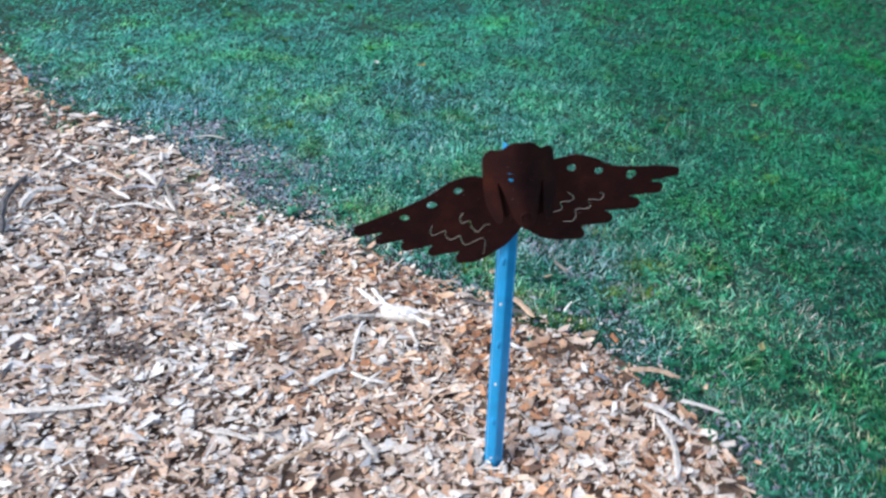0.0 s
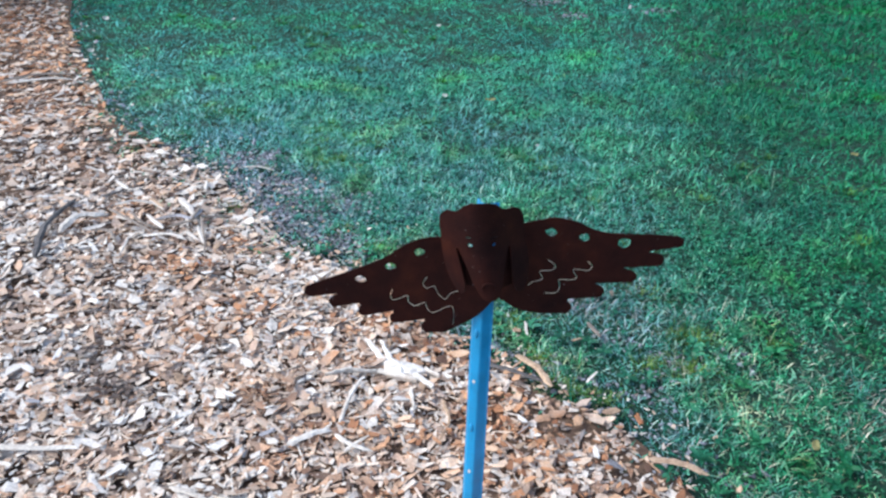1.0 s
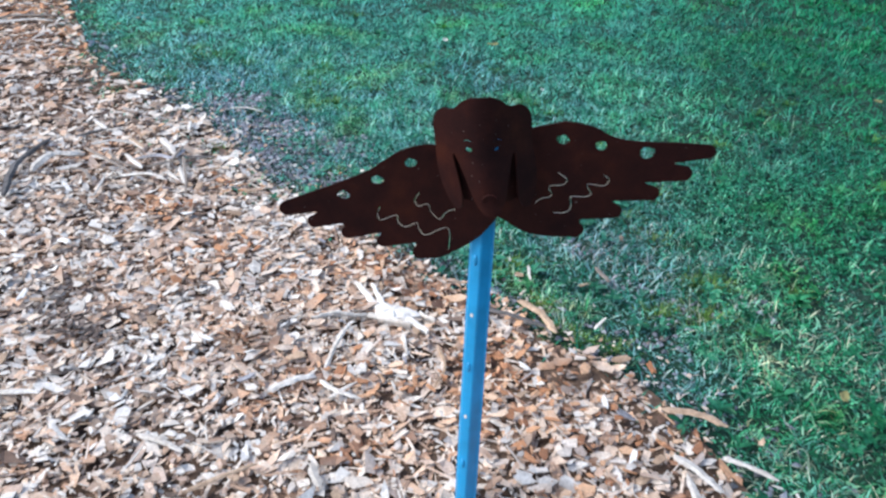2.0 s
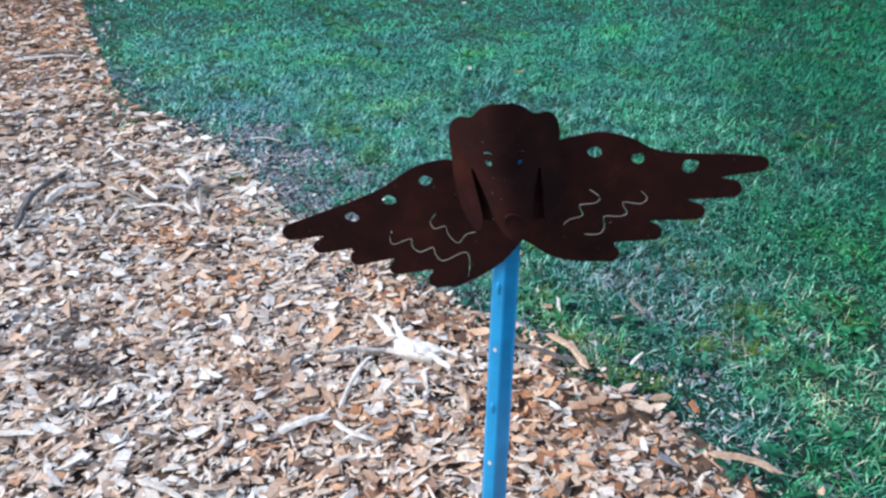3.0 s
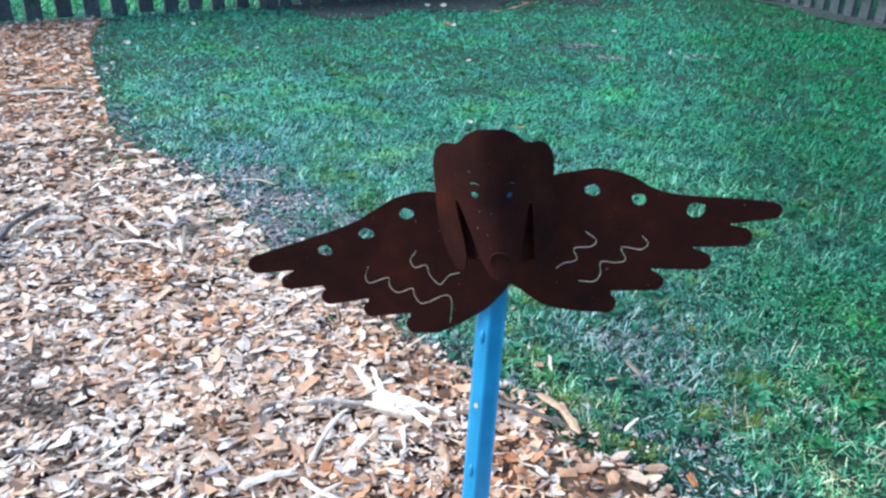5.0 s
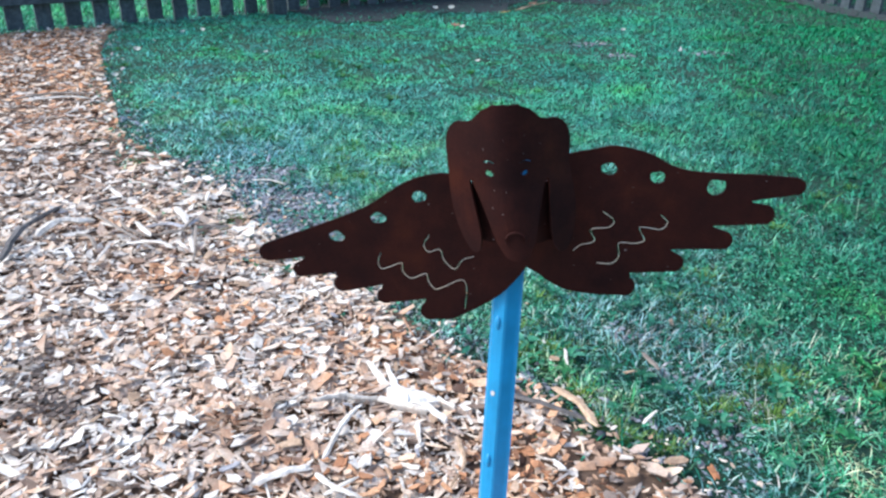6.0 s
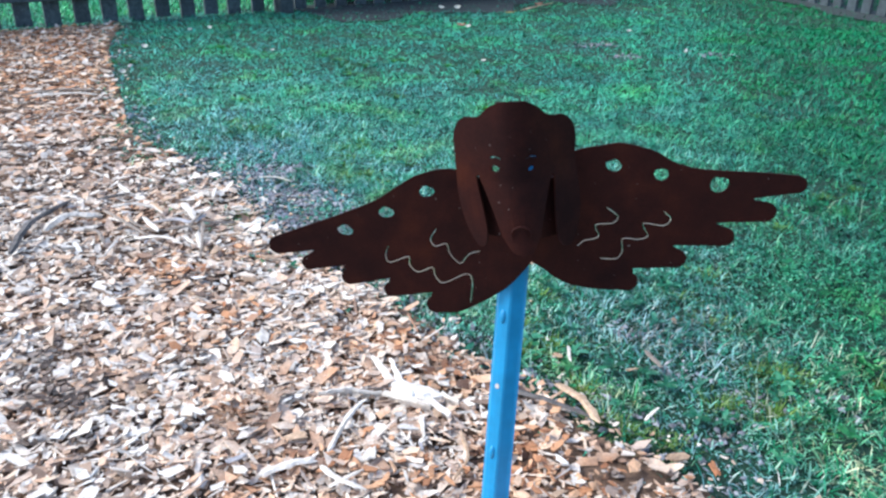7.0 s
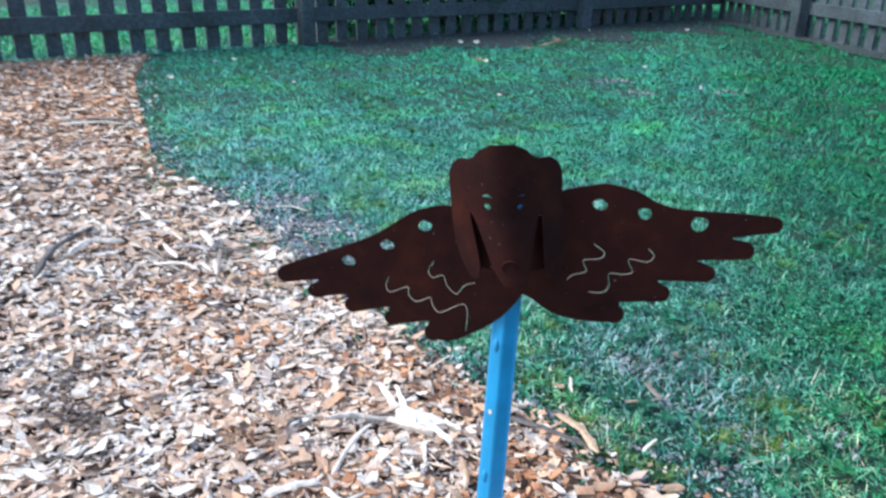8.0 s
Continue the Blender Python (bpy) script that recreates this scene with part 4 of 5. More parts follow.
def stake():
    """A painted channel post with a raised web, flanges, knobs and punched holes, leaning back a little."""
    foot, top = Vector((0.1470, 0.8620, -0.12)), Vector((0.1404, 0.9750, 0.4625))
    up = (top - foot).normalized()
    yaw = Matrix.Rotation(-0.32, 4, "Z")
    m = Matrix.Translation(foot) @ Vector((0, 0, 1)).rotation_difference(up).to_matrix().to_4x4() @ yaw
    root = thing("garden_stake", "bright blue painted steel channel stake standing in wood chips", "stake", at=m)
    length = (top - foot).length + 0.005
    prof = [(-0.0138, 0.0040), (-0.0124, 0.0034), (-0.0110, 0.0020), (-0.0066, -0.0066), (-0.0050, -0.0080), (0.0, -0.0084), (0.0050, -0.0080), (0.0066, -0.0066), (0.0110, 0.0020),
            (0.0124, 0.0034), (0.0138, 0.0040)]
    inner = [(x * 0.92, y + 0.0022) for x, y in prof]
    loop = prof + inner[::-1]
    bm = bmesh.new()
    steps = 24
    rows = [[bm.verts.new((x, y, length * k / steps)) for x, y in loop] for k in range(steps + 1)]
    for a, b in zip(rows, rows[1:]):
        for n in range(len(loop)):
            bm.faces.new((a[n], a[(n + 1) % len(loop)], b[(n + 1) % len(loop)], b[n]))
    bm.faces.new(rows[0][::-1])
    bm.faces.new(rows[-1])
    bmesh.ops.recalc_face_normals(bm, faces=bm.faces[:])
    part("channel", bm, BLUE, root)
    for k in range(8):
        z = 0.443 - 0.062 * k
        bm = bmesh.new()
        if k % 2 == 0:
            bmesh.ops.create_uvsphere(bm, u_segments=10, v_segments=6, radius=1.0)
            for v in bm.verts:
                v.co = Vector((v.co.x * 0.0028, -0.0078 + v.co.y * 0.0028, z + v.co.z * 0.0065))
            part("knob", bm, BLUE, root, smooth=True)
        elif z > 0.13:
            bmesh.ops.create_cone(bm, cap_ends=True, segments=10, radius1=0.0019, radius2=0.0019, depth=0.0012)
            for v in bm.verts:
                v.co = Vector((v.co.x, -0.0082 + v.co.z, z + v.co.y * 1.2))
            part("punched_hole", bm, PALE_WOOD, root, "pale bare metal round a punched hole")
    return root


stake()


# ---------- fence ----------
def picket_mesh(width, height, thick):
    bm = bmesh.new()
    prof = [(-width / 2, 0), (width / 2, 0), (width / 2, height - 0.03), (width / 2 - 0.025, height), (-width / 2 + 0.025, height), (-width / 2, height - 0.03)]
    a = [bm.verts.new((x, -thick / 2, z)) for x, z in prof]
    b = [bm.verts.new((x, thick / 2, z)) for x, z in prof]
    bm.faces.new(a)
    bm.faces.new(b[::-1])
    for n in range(6):
        bm.faces.new((a[n], b[n], b[(n + 1) % 6], a[(n + 1) % 6]))
    bmesh.ops.recalc_face_normals(bm, faces=bm.faces[:])
    me = bpy.data.meshes.new("picket")
    bm.to_mesh(me)
    bm.free()
    me.materials.append(FENCE)
    return me


PICKET_W, PICKET_P = 0.081, 0.145
PICKET = picket_mesh(PICKET_W, 1.05, 0.019)


def fence(start, way, length, posts, offset, label, rail=0.122):
    """A run of picket fence: rails on the near side, pickets behind them, square posts."""
    turn = math.atan2(way.y, way.x)
    root = thing("picket_fence", label, "fence", "fences round the yard", Matrix.Translation(start) @ Matrix.Rotation(turn, 4, "Z"))
    local = random.Random(3)
    for z in (rail, rail + 0.68):
        bm = bmesh.new()
        box(bm, (0, -0.038, z), (length, 0, z + 0.089), bevel=0.004)
        part("rail", bm, FENCE, root)
    for x in posts:
        bm = bmesh.new()
        box(bm, (x - 0.045, -0.128, -0.1), (x + 0.045, -0.0385, 1.16), bevel=0.006)
        part("post", bm, FENCE, root)
    n = 0
    while offset + n * PICKET_P < length - 0.02:
        ob = new("picket", PICKET)
        ob.parent = root
        ob.matrix_basis = pose(offset + n * PICKET_P + local.uniform(-0.006, 0.006), 0.0112, -0.012 + local.uniform(-0.012, 0.012), 0, local.uniform(-0.6, 0.6), 0)
        n += 1
    return root


START_A = POST_A - ALONG * 4.0 - INNER * 0.083
fence(START_A, ALONG, 4.15 + CORNER_K, [1.55, 3.95, 6.35], 0.044, "weathered grey wooden picket fence in shade beyond the lawn")
fence(CORNER - ASIDE_IN * 0.083 - ASIDE * 0.13, ASIDE, 5.1, [1.41, 3.81], 0.075, "weathered grey wooden picket fence beside the lawn", 0.158)


# ---------- loose sticks, flakes and leaves ----------
def stick(points, r, material, name, label, category, flat=0.6, group="sticks lying on the wood chips"):
    """A broken stick through points of the plan: tapered, uneven, split at the ends."""
    local = random.Random(round(points[0][0] * 1000))
    line = spline([Vector((x, y, z)) for x, y, z in points], 5)
    line = [p + Vector((local.gauss(0, 0.1), local.gauss(0, 0.1), 0)) * r for p in line]
    bm = bmesh.new()
    rows = []
    sides = 5
    for n, p in enumerate(line):
        t = (line[min(n + 1, len(line) - 1)] - line[max(n - 1, 0)]).normalized()
        side = t.cross(Vector((0, 0, 1))).normalized()
        up = side.cross(t)
        s = r * (0.55 if n in (0, len(line) - 1) else 1.0) * (1.0 - 0.25 * n / len(line)) * local.uniform(0.85, 1.15)
        row = []
        for k in range(sides):
            a = math.tau * k / sides
            q = s * local.uniform(0.88, 1.12)
            row.append(bm.verts.new(p + side * (q * math.cos(a)) + up * (q * flat * math.sin(a)) + t * (local.uniform(-1, 1) * r * (0.9 if n in (0, len(line) - 1) else 0.1))))
        rows.append(row)
    for a, b in zip(rows, rows[1:]):
        for k in range(sides):
            bm.faces.new((a[k], a[(k + 1) % sides], b[(k + 1) % sides], b[k]))
    bm.faces.new(rows[0][::-1])
    bm.faces.new(rows[-1])
    bmesh.ops.recalc_face_normals(bm, faces=bm.faces[:])
    return tagged(part(name, bm, material), label, category, group)


PALE, TAN = "pale bleached stick lying on wood chips", "tan split stick lying on wood chips"
stick([(-0.095, 1.075, 0.010), (-0.097, 1.13, 0.012), (-0.094, 1.182, 0.010)], 0.0040, PALE_WOOD, "stick", "thin pale grey stick lying on wood chips", "stick")
stick([(0.155, 1.303, 0.010), (0.19, 1.275, 0.012), (0.218, 1.238, 0.008)], 0.0075, TAN_WOOD, "stick", "tan split stick at the edge of the lawn", "stick", 0.45)
stick([(-0.895, 1.405, 0.012), (-0.945, 1.50, 0.02), (-0.968, 1.565, 0.018), (-0.985, 1.672, 0.012)], 0.0092, BARK, "twig", "dark bent twig lying on wood chips", "twig")
stick([(-1.835, 2.435, 0.012), (-1.76, 2.53, 0.016), (-1.64, 2.58, 0.012)], 0.008, GREY_WOOD, "stick", PALE, "stick", 0.5)
stick([(-1.78, 2.44, 0.012), (-1.68, 2.50, 0.016), (-1.60, 2.52, 0.012)], 0.007, PALE_WOOD, "stick", PALE, "stick", 0.5)
JUMBLE = "grey-white weathered stick in a jumble on wood chips"
for points, r, wood, flat in (([(-0.915, 1.518, 0.014), (-0.908, 1.578, 0.024), (-0.855, 1.610, 0.016)], 0.0105, PALE_WOOD, 0.6), ([(-0.868, 1.636, 0.018), (-0.792, 1.592, 0.024), (-0.705, 1.557, 0.016)], 0.0042, GREY_WOOD, 0.6),
                              ([(-0.735, 1.618, 0.014), (-0.690, 1.632, 0.022), (-0.650, 1.630, 0.022), (-0.648, 1.678, 0.020)], 0.0062, SLATE_WOOD, 0.5), ([(-0.728, 1.722, 0.018), (-0.668, 1.668, 0.018)], 0.0095, PALE_WOOD, 0.4), ([(-0.831, 1.604, 0.018), (-0.778, 1.590, 0.020), (-0.720, 1.566, 0.016)], 0.0036, PALE_WOOD, 0.6), ([(-0.803, 1.630, 0.018), (-0.752, 1.586, 0.022), (-0.690, 1.575, 0.016)], 0.0036, GREY_WOOD, 0.6), ([(-0.620, 1.606, 0.014), (-0.571, 1.538, 0.014)], 0.0056, PALE_WOOD, 0.5), ([(-0.806, 1.713, 0.014), (-0.749, 1.676, 0.016)], 0.0062, TAN_WOOD, 0.5), ([(-0.640, 1.655, 0.014), (-0.570, 1.668, 0.016)], 0.0046, BARK, 0.6), ([(-0.87, 1.66, 0.016), (-0.83, 1.69, 0.018), (-0.78, 1.69, 0.014)], 0.0052, PALE_WOOD, 0.6), ([(-0.845, 1.545, 0.014), (-0.80, 1.535, 0.018), (-0.76, 1.50, 0.012)], 0.0050, GREY_WOOD, 0.6), ([(-0.72, 1.54, 0.014), (-0.665, 1.555, 0.018), (-0.62, 1.55, 0.012)], 0.0046, PALE_WOOD, 0.5),
                              ([(-0.645, 1.618, 0.022), (-0.651, 1.678, 0.026)], 0.0040, GREY_WOOD, 0.7), ([(-0.734, 1.726, 0.018), (-0.69, 1.686, 0.020), (-0.652, 1.650, 0.014)], 0.0070, PALE_WOOD, 0.4),
                              ([(-0.761, 1.624, 0.020), (-0.692, 1.577, 0.018)], 0.0055, PALE_WOOD, 0.5), ([(-0.800, 1.705, 0.014), (-0.743, 1.667, 0.014)], 0.0044, PALE_WOOD, 0.5),
                              ([(-0.928, 1.700, 0.014), (-0.888, 1.743, 0.016)], 0.0055, BARK, 0.6), ([(-0.950, 1.789, 0.014), (-0.888, 1.748, 0.014)], 0.0055, PALE_WOOD, 0.5),
                              ([(-0.636, 1.648, 0.018), (-0.59, 1.575, 0.016), (-0.548, 1.500, 0.012)], 0.0034, GREY_WOOD, 0.5), ([(-0.636, 1.580, 0.014), (-0.591, 1.551, 0.014)], 0.0048, PALE_WOOD, 0.5),
                              ([(-0.726, 1.458, 0.012), (-0.749, 1.532, 0.016)], 0.0034, PALE_WOOD, 0.5), ([(-0.69, 1.59, 0.014), (-0.644, 1.627, 0.018)], 0.0045, GREY_WOOD, 0.6),
                              ([(-0.67, 1.945, 0.012), (-0.63, 1.952, 0.015), (-0.585, 1.947, 0.010)], 0.0028, PALE_WOOD, 0.6), ([(-0.735, 1.795, 0.014), (-0.712, 1.815, 0.016)], 0.0050, PALE_WOOD, 0.5)):
    stick(points, r, wood, "stick", JUMBLE, "stick", flat)
stick([(0.268, 1.425, 0.014), (0.293, 1.388, 0.013)], 0.0050, GREY_WOOD, "stick", "grey split sliver lying in the grass", "stick", 0.4)
stick([(0.155, 1.402, 0.014), (0.164, 1.362, 0.013)], 0.0030, PALE_WOOD, "stick", "white split sliver lying in the grass", "stick", 0.4)
stick([(0.277, 1.258, 0.010), (0.292, 1.280, 0.016)], 0.0028, PALE_WOOD, "stick", "tan split sliver lying in the grass", "stick", 0.5)
stick([(0.376, 1.101, 0.010), (0.42, 1.100, 0.013), (0.456, 1.088, 0.010)], 0.0062, TAN_WOOD, "stick", "tan split stick at the edge of the lawn", "stick", 0.5)
stick([(0.404, 0.988, 0.012), (0.418, 0.93, 0.014), (0.413, 0.870, 0.010)], 0.0058, PALE_WOOD, "stick", PALE, "stick", 0.6)
stick([(0.448, 1.026, 0.014), (0.475, 1.018, 0.016), (0.508, 1.004, 0.015)], 0.0042, PALE_WOOD, "stick", "pale peeled stick poking out over the grass", "stick", 0.8)
stick([(0.392, 1.018, 0.012), (0.42, 0.992, 0.016), (0.443, 0.972, 0.012)], 0.0062, PALE_WOOD, "stick", PALE, "stick", 0.5)
stick([(-0.051, 0.902, 0.010), (-0.026, 0.872, 0.010)], 0.0065, PALE_WOOD, "stick", "short pale split stick lying on wood chips", "stick", 0.4)
stick([(-0.283, 0.897, 0.010), (-0.25, 0.893, 0.012), (-0.215, 0.884, 0.010)], 0.0050, PALE_WOOD, "stick", PALE, "stick", 0.4)
stick([(-0.180, 0.826, 0.010), (-0.145, 0.858, 0.012), (-0.114, 0.886, 0.012)], 0.0038, TAN_WOOD, "stick", TAN, "stick", 0.6)
stick([(-0.66, 0.893, 0.012), (-0.54, 0.913, 0.015), (-0.455, 0.935, 0.012)], 0.0058, PALE_WOOD, "stick", "long pale tan stick lying on wood chips", "stick", 0.5)
stick([(-0.157, 1.009, 0.010), (-0.13, 1.035, 0.013), (-0.104, 1.056, 0.010)], 0.0068, PALE_WOOD, "stick", PALE, "stick", 0.4)
stick([(-0.092, 1.046, 0.012), (-0.058, 1.029, 0.014), (-0.028, 1.026, 0.011)], 0.0040, PALE_WOOD, "stick", PALE, "stick", 0.5)
stick([(-0.068, 1.017, 0.011), (-0.041, 1.052, 0.014)], 0.0032, PALE_WOOD, "stick", "short pale split stick lying on wood chips", "stick", 0.5)
stick([(-0.700, 1.790, 0.012), (-0.716, 1.828, 0.020)], 0.0046, PALE_WOOD, "stick", "short pale split stick lying on wood chips", "stick", 0.6)
stick([(0.075, 1.275, 0.008), (0.14, 1.258, 0.013), (0.212, 1.247, 0.006)], 0.0048, BARK, "twig", "dark thin root across the wood chips", "twig")
stick([(0.05, 1.165, 0.008), (0.072, 1.115, 0.011), (0.066, 1.075, 0.008)], 0.0028, TAN_WOOD, "twig", "thin tan twig lying on wood chips", "twig")
stick([(-0.54, 7.17, 0.03), (-0.36, 7.55, 0.05), (-0.12, 8.0, 0.03)], 0.06, GREY_WOOD, "log", "grey-brown fallen branch on bare earth by the fence", "branch", 0.8, "")

stick([(-0.666, 5.266, 0.012), (-0.60, 5.46, 0.020), (-0.543, 5.74, 0.012)], 0.009, TAN_WOOD, "stick", "thin tan stick lying on the lawn", "stick", 0.7, "")


def fragment():
    """A torn, bleached piece of wood with splinters that point away."""
    root = thing("wood_fragment", "torn white bleached wood fragment on wood chips", "wood fragment", at=Matrix.Translation((-0.03, 1.22, 0)))
    local = random.Random(5)
    bm = bmesh.new()
    rim = []
    for n in range(22):
        a = math.tau * n / 22
        q = 1 + 0.14 * math.sin(3 * a + 0.4) + 0.10 * math.sin(7 * a) + local.uniform(-0.12, 0.12)
        rim.append(Vector((-0.036 + 0.038 * q * math.cos(a), 1.224 + 0.018 * q * math.sin(a) - 0.10 * 0.038 * math.cos(a), 0)))
    hub = Vector((-0.036, 1.224, 0.0175))
    rows = [[bm.verts.new(p + Vector((0, 0, -0.002))) for p in rim], [bm.verts.new(p + Vector((0, 0, 0.012 + local.uniform(-0.002, 0.002)))) for p in rim],
            [bm.verts.new(hub.lerp(p + Vector((0, 0, 0.016)), 0.72) + Vector((0, 0, local.uniform(-0.0022, 0.0022)))) for p in rim]]
    for r0, r1 in zip(rows, rows[1:]):
        for k in range(22):
            bm.faces.new((r0[k], r0[(k + 1) % 22], r1[(k + 1) % 22], r1[k]))
    bm.faces.new(rows[0][::-1])
    top = bm.verts.new(hub)
    for k in range(22):
        bm.faces.new((rows[2][k], rows[2][(k + 1) % 22], top))
    bmesh.ops.recalc_face_normals(bm, faces=bm.faces[:])
    bmesh.ops.translate(bm, vec=(0.03, -1.22, 0), verts=bm.verts)
    part("slab", bm, WHITE_WOOD, root)
    spikes = [((-0.070, 1.236), (-0.120, 1.294), 0.013), ((-0.058, 1.240), (-0.092, 1.288), 0.011), ((-0.075, 1.208), (-0.125, 1.196), 0.006), ((-0.118, 1.205), (-0.155, 1.176), 0.008), ((-0.072, 1.208), (0.0, 1.194), 0.009),
              ((-0.010, 1.212), (0.030, 1.184), 0.011), ((-0.006, 1.170), (0.012, 1.130), 0.007), ((0.004, 1.232), (0.034, 1.214), 0.006)]
    for (x0, y0), (x1, y1), w in spikes:
        bm = bmesh.new()
        a, b = Vector((x0, y0, 0.010)), Vector((x1, y1, 0.012 + local.uniform(-0.004, 0.006)))
        d = b - a
        side = Vector((-d.y, d.x, 0)).normalized()
        rows = []
        for n in range(6):
            t = n / 5
            s = w * (1.0 - 0.6 * t ** 2) * local.uniform(0.8, 1.15)
            p = a + d * t + side * local.uniform(-0.002, 0.002)
            h = 0.0036 * local.uniform(0.6, 1.3)
            rows.append([bm.verts.new(p + side * s * 0.5), bm.verts.new(p + side * s * 0.3 + Vector((0, 0, h))), bm.verts.new(p - side * s * 0.3 + Vector((0, 0, h * 0.9))), bm.verts.new(p - side * s * 0.5),
                         bm.verts.new(p - Vector((0, 0, 0.010)))])
        for r0, r1 in zip(rows, rows[1:]):
            for k in range(5):
                bm.faces.new((r0[k], r0[(k + 1) % 5], r1[(k + 1) % 5], r1[k]))
        bm.faces.new(rows[0][::-1])
        bm.faces.new(rows[-1])
        bmesh.ops.recalc_face_normals(bm, faces=bm.faces[:])
        bmesh.ops.translate(bm, vec=(0.03, -1.22, 0), verts=bm.verts)
        part("splinter", bm, WHITE_WOOD if w > 0.010 else PALE_WOOD, root)


fragment()


def flake(x, y, size, yaw, material, name, label, category, group, z=0.011, curl=0.25, rise=12):
    """A thin curled flake or leaf."""
    local = random.Random(round(x * 997 + y * 131))
    bm = bmesh.new()
    nu, nv = 6, 5
    grid = []
    for a in range(nu + 1):
        u = a / nu * 2 - 1
        half = max(0.10, math.sqrt(max(0.0, 1 - abs(u) ** 2.6))) * 0.55 * local.uniform(0.6, 1.2)
        grid.append([bm.verts.new((u * size / 2, (b / nv * 2 - 1) * half * size / 2, size * curl * (0.5 * u * u + 0.6 * (b / nv * 2 - 1) ** 2 * half) + local.uniform(-0.02, 0.02) * size)) for b in range(nv + 1)])
    for r0, r1 in zip(grid, grid[1:]):
        for b in range(nv):
            bm.faces.new((r0[b], r1[b], r1[b + 1], r0[b + 1]))
    thicken(bm, 0.0012)
    bmesh.ops.recalc_face_normals(bm, faces=bm.faces[:])
    ob = part(name, bm, material)
    ob.matrix_basis = pose(x, y, z, rise + local.uniform(-12, 12), local.uniform(-12, 12), yaw)
    return tagged(ob, label, category, group)


for x, y, size, yaw in ((-2.032, 3.368, 0.055, 10), (-1.77, 2.87, 0.045, 30), (-2.128, 3.865, 0.04, 60), (-2.06, 3.95, 0.05, -20), (-0.507, 3.585, 0.035, 0), (0.029, 4.673, 0.045, 20), (-0.50, 6.32, 0.06, 80),
                         (-1.178, 5.214, 0.06, 5), (-1.084, 5.262, 0.07, 0), (-1.457, 3.489, 0.035, 40), (-0.815, 4.502, 0.05, 0), (0.199, 6.744, 0.06, 30), (-0.273, 2.649, 0.03, 0), (0.08, 2.275, 0.02, 50)):
    flake(x, y, size * 0.62, yaw, LEAF_WHITE, "fallen_leaf", "pale dry curled leaf lying in the grass", "leaf", "fallen leaves", 0.012, 0.35, 38)
for x, y, size, yaw in ((-0.704, 5.104, 0.07, 0), (-0.115, 2.63, 0.035, 20), (0.95, 2.4, 0.03, 40), (0.62, 1.18, 0.022, 70)):
    flake(x, y, size, yaw, LEAF_YELLOW, "fallen_leaf", "yellow fallen leaf lying in the grass", "leaf", "fallen leaves", 0.014)
for x, y, size, yaw in ((-0.86, 4.52, 0.05, 0), (-0.62, 5.6, 0.06, 30)):
    flake(x, y, size, yaw, LEAF_BROWN, "fallen_leaf", "reddish-brown fallen leaf lying in the grass", "leaf", "fallen leaves", 0.014)


# ---------- shrubs assumed behind the back run of the fence, to darken its gaps ---
def shrub(x, y, height, spread, seed):
    local = np.random.default_rng(seed)
    root = thing("shrub", "assumed dark green dense leafy shrub darkening the gaps of the picket fence", "shrub", "shrubs behind the fence", Matrix.Translation((x, y, GROUND_Z)))
    bm = bmesh.new()
    for n in range(7):
        a = math.tau * n / 7 + local.uniform(-0.3, 0.3)
        far = spread * local.uniform(0.35, 0.7)
        line = spline([(0.05 * math.cos(a), 0.05 * math.sin(a), -0.05), (0.4 * far * math.cos(a), 0.4 * far * math.sin(a), height * 0.35), (far * math.cos(a), far * math.sin(a), height * 0.8)], 4)
        rows = [[bm.verts.new(p + Vector((math.cos(b), math.sin(b), 0)) * (0.016 * (1 - 0.7 * k / len(line)))) for b in np.linspace(0, math.tau, 6, endpoint=False)] for k, p in enumerate(line)]
        for r0, r1 in zip(rows, rows[1:]):
            for k in range(6):
                bm.faces.new((r0[k], r0[(k + 1) % 6], r1[(k + 1) % 6], r1[k]))
    part("stems", bm, BARK, root)
    n = 4600
    v = local.normal(0, 1, (n, 3))
    v /= np.linalg.norm(v, axis=1)[:, None]
    lump = 1 + 0.22 * np.sin(v[:, 0] * 5 + seed) + 0.18 * np.sin(v[:, 1] * 7 + v[:, 2] * 4)
    at = v * (local.uniform(0.45, 1.0, n) ** 0.5 * lump)[:, None] * np.array([spread, spread, height * 0.52]) + np.array([0, 0, height * 0.5])
    at = at[at[:, 2] > 0.02]
    n = len(at)
    shape = np.array([[0, 0, 0], [0.5, -0.28, 0.05], [1, 0, 0], [0.5, 0.28, 0.05]])
    verts = turned(shape[None] * local.uniform(0.035, 0.07, n)[:, None, None], local.uniform(0, math.tau, n), local.normal(0.3, 0.5, n), local.normal(0, 0.5, n), at)
    crown = joined("crown", verts, [(0, 1, 2, 3)], n, SHRUB_LEAF, "", "")
    crown.parent = root
    return root


for n in range(8):
    at = POST_A + ALONG * (0.35 + 0.52 * n) - INNER * (0.62 + 0.08 * math.sin(n * 2.1))
    shrub(at.x, at.y, 1.15 + 0.2 * math.sin(n * 1.7), 0.5, 20 + n)


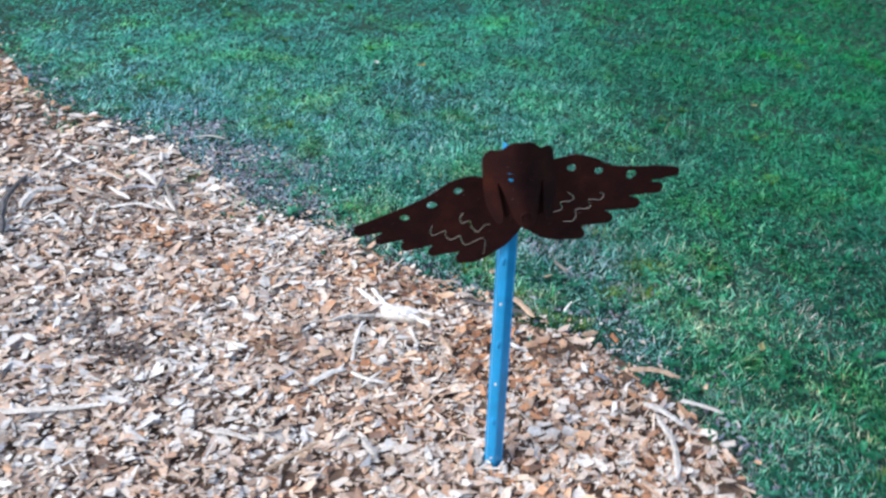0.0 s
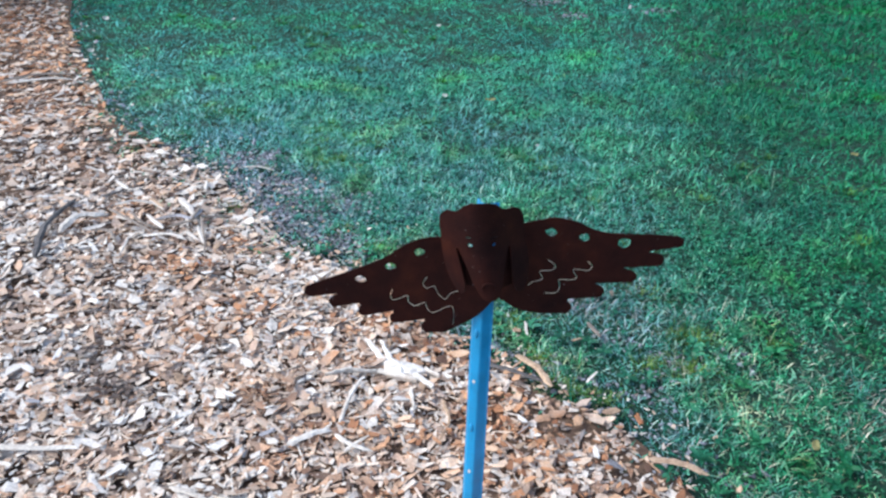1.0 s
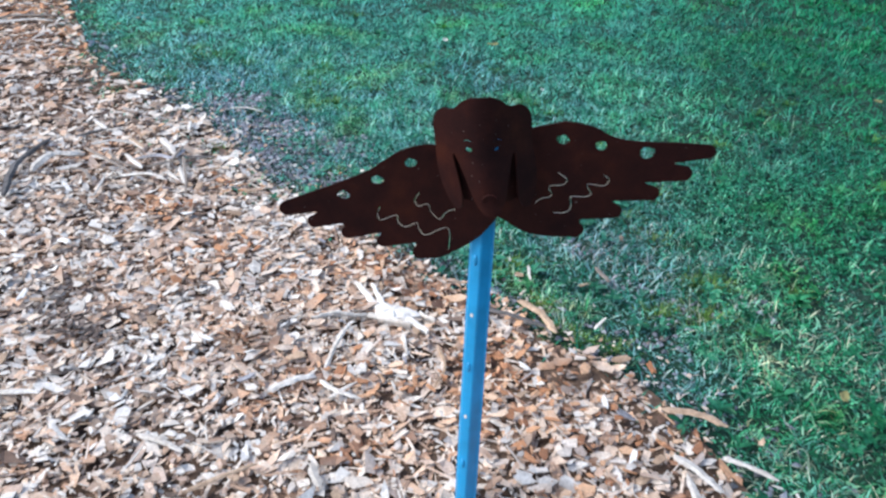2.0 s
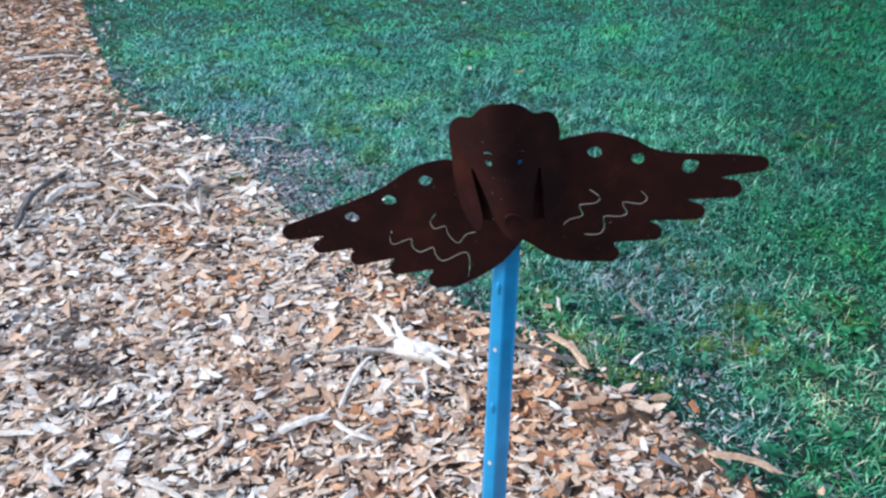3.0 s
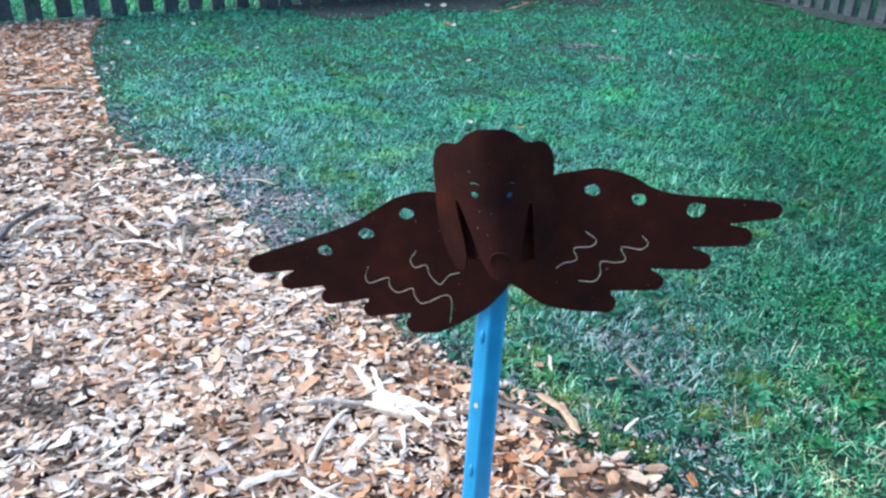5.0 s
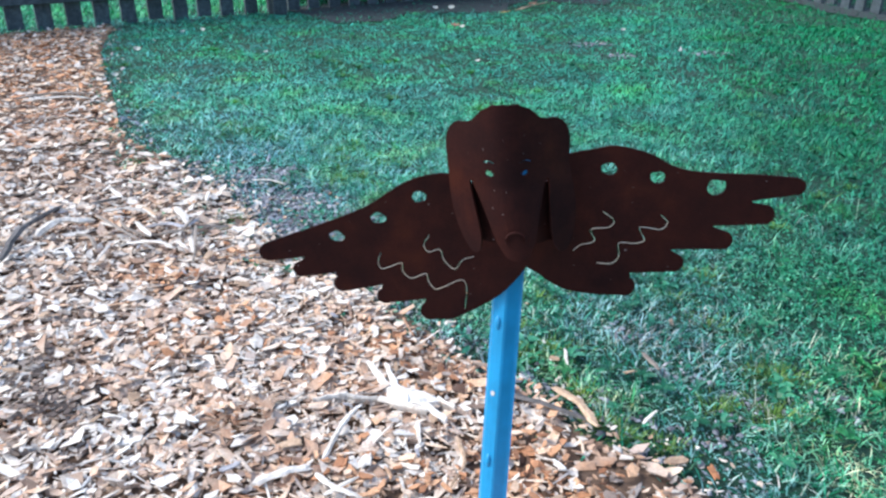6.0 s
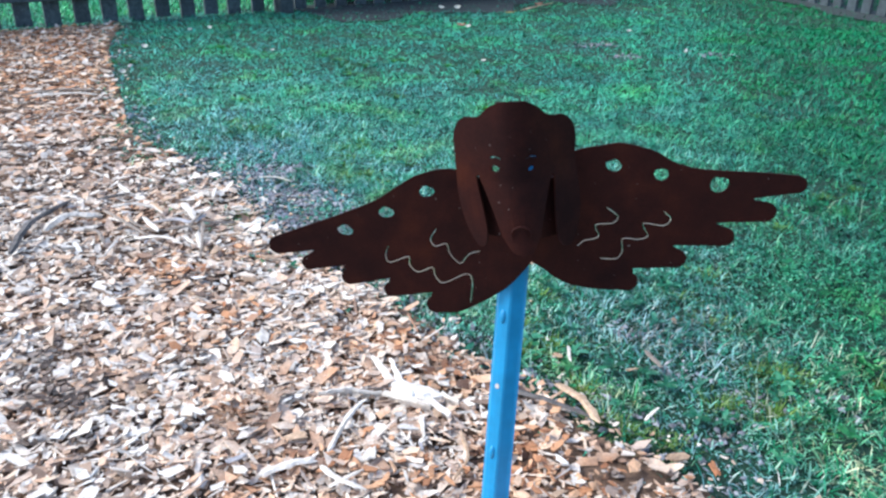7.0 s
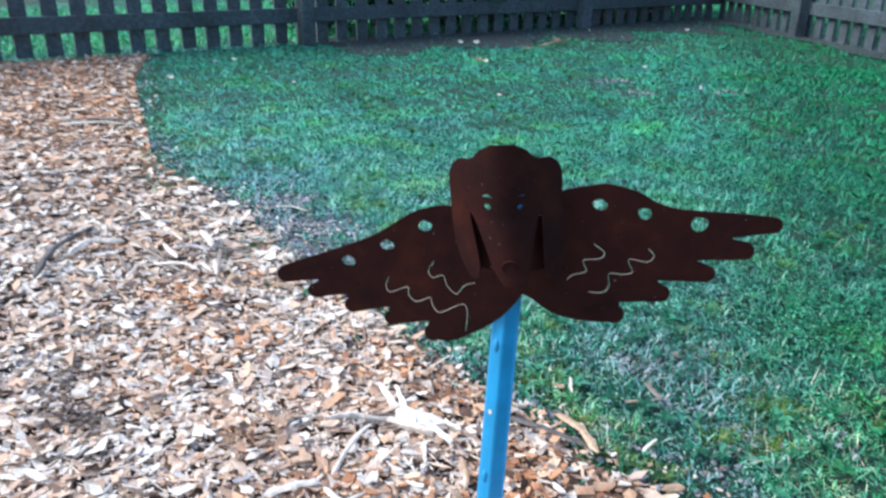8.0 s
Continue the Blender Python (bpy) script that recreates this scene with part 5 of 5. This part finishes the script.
# ---------- large flat chips on top of the bed ----------
def chip_mesh(seed, slim):
    """A split flake with torn ends: wide or slim, bowed and twisted."""
    local = random.Random(seed)
    bm = bmesh.new()
    half = [(-0.5, -0.16), (-0.34, -0.33), (0.05, -0.36), (0.40, -0.24), (0.5, -0.02), (0.34, 0.12), (0.28, 0.34), (-0.18, 0.31), (-0.46, 0.20), (-0.36, 0.04)]
    pts = [(x * local.uniform(0.8, 1.1), slim * y * local.uniform(0.6, 1.2)) for x, y in half]
    bow, turn = local.uniform(-0.05, 0.28), local.uniform(-0.5, 0.5)
    low = [bm.verts.new((x, y, bow * x * x + turn * x * y - 0.035)) for x, y in pts]
    top = [bm.verts.new((x * 0.96, y * 0.90, bow * x * x + turn * x * y + 0.03 + local.uniform(-0.02, 0.02))) for x, y in pts]
    n = len(pts)
    for ring_, up in ((low, -1), (top, 1)):
        hub = bm.verts.new((0.0, 0.0, up * 0.035 + local.uniform(-0.01, 0.01)))
        for k in range(n):
            bm.faces.new((ring_[k], ring_[(k + 1) % n], hub)[::up])
    for k in range(n):
        bm.faces.new((low[k], low[(k + 1) % n], top[(k + 1) % n], top[k]))
    return bm


LARGE = []
TONES = ((PALE_WOOD, "pale bleached", 1.0), (TAN_WOOD, "tan split", 0.9), (ORANGE_WOOD, "orange-brown", 1.1), (TAN_WOOD, "tan split", 0.4), (PALE_WOOD, "pale bleached", 0.35), (ORANGE_WOOD, "orange-brown", 0.75),
         (SLATE_WOOD, "grey weathered", 0.5), (ORANGE_WOOD, "orange-brown", 0.45), (WHITE_WOOD, "white bleached", 0.7))
for k, (stuff, tone, slim) in enumerate(TONES):
    bm = chip_mesh(40 + k, slim)
    me = bpy.data.meshes.new("wood_chip")
    bm.to_mesh(me)
    bm.free()
    me.materials.append(stuff)
    LARGE.append((me, tone + " flat wood chip lying on the mulch"))
spots = rng.uniform((-1.1, 0.66), (0.5, 1.75), (800, 2))
spots = spots[within(spots[:, 0] + 0.05, spots[:, 1] + 0.05, BED) & within(spots[:, 0], spots[:, 1] + 0.07, BED)]
spots = spots[(np.hypot(spots[:, 0] - 0.149, spots[:, 1] - 0.89) > 0.05) & (np.hypot(spots[:, 0] - 0.313, spots[:, 1] - 1.174) > 0.035)]
cluster = wobble(spots[:, 0] * 3.0, spots[:, 1] * 3.0, 8.0) + 0.8 * np.clip(spots[:, 0] + 0.15, -0.5, 0.5)
for k, (x, y) in enumerate(spots[:285]):
    kind = int(rng.choice((2, 5, 7, 1, 3, 4) if cluster[k] > 0.35 else (0, 1, 3, 4, 6, 8)))
    me, label = LARGE[kind]
    ob = new("wood_chip", me)
    size = float(np.clip(rng.lognormal(math.log(0.021), 0.32), 0.013, 0.036))
    ob.matrix_basis = Matrix.LocRotScale((x, y, 0.0085 + 0.1 * size), Euler((float(rng.normal(0, 0.15)), float(rng.normal(0, 0.15)), float(rng.uniform(0, 6.28)))), (size, size * float(rng.uniform(0.7, 1.1)), size * 0.8))
    tagged(ob, label, "wood chip", "large chips on the mulch")
for x, y, k, size in ((0.319, 1.195, 1, 0.030), (0.362, 1.185, 5, 0.028), (-0.716, 1.85, 1, 0.040), (0.143, 1.379, 1, 0.020), (0.252, 1.372, 3, 0.026)):
    me, label = LARGE[k]
    ob = new("wood_chip", me)
    ob.matrix_basis = Matrix.LocRotScale((x, y, 0.010), Euler((0.12, -0.1, 40 * x)), (size, size * 0.8, size))
    tagged(ob, label.replace("lying on the mulch", "lying at the edge of the lawn"), "wood chip", "large chips on the mulch")
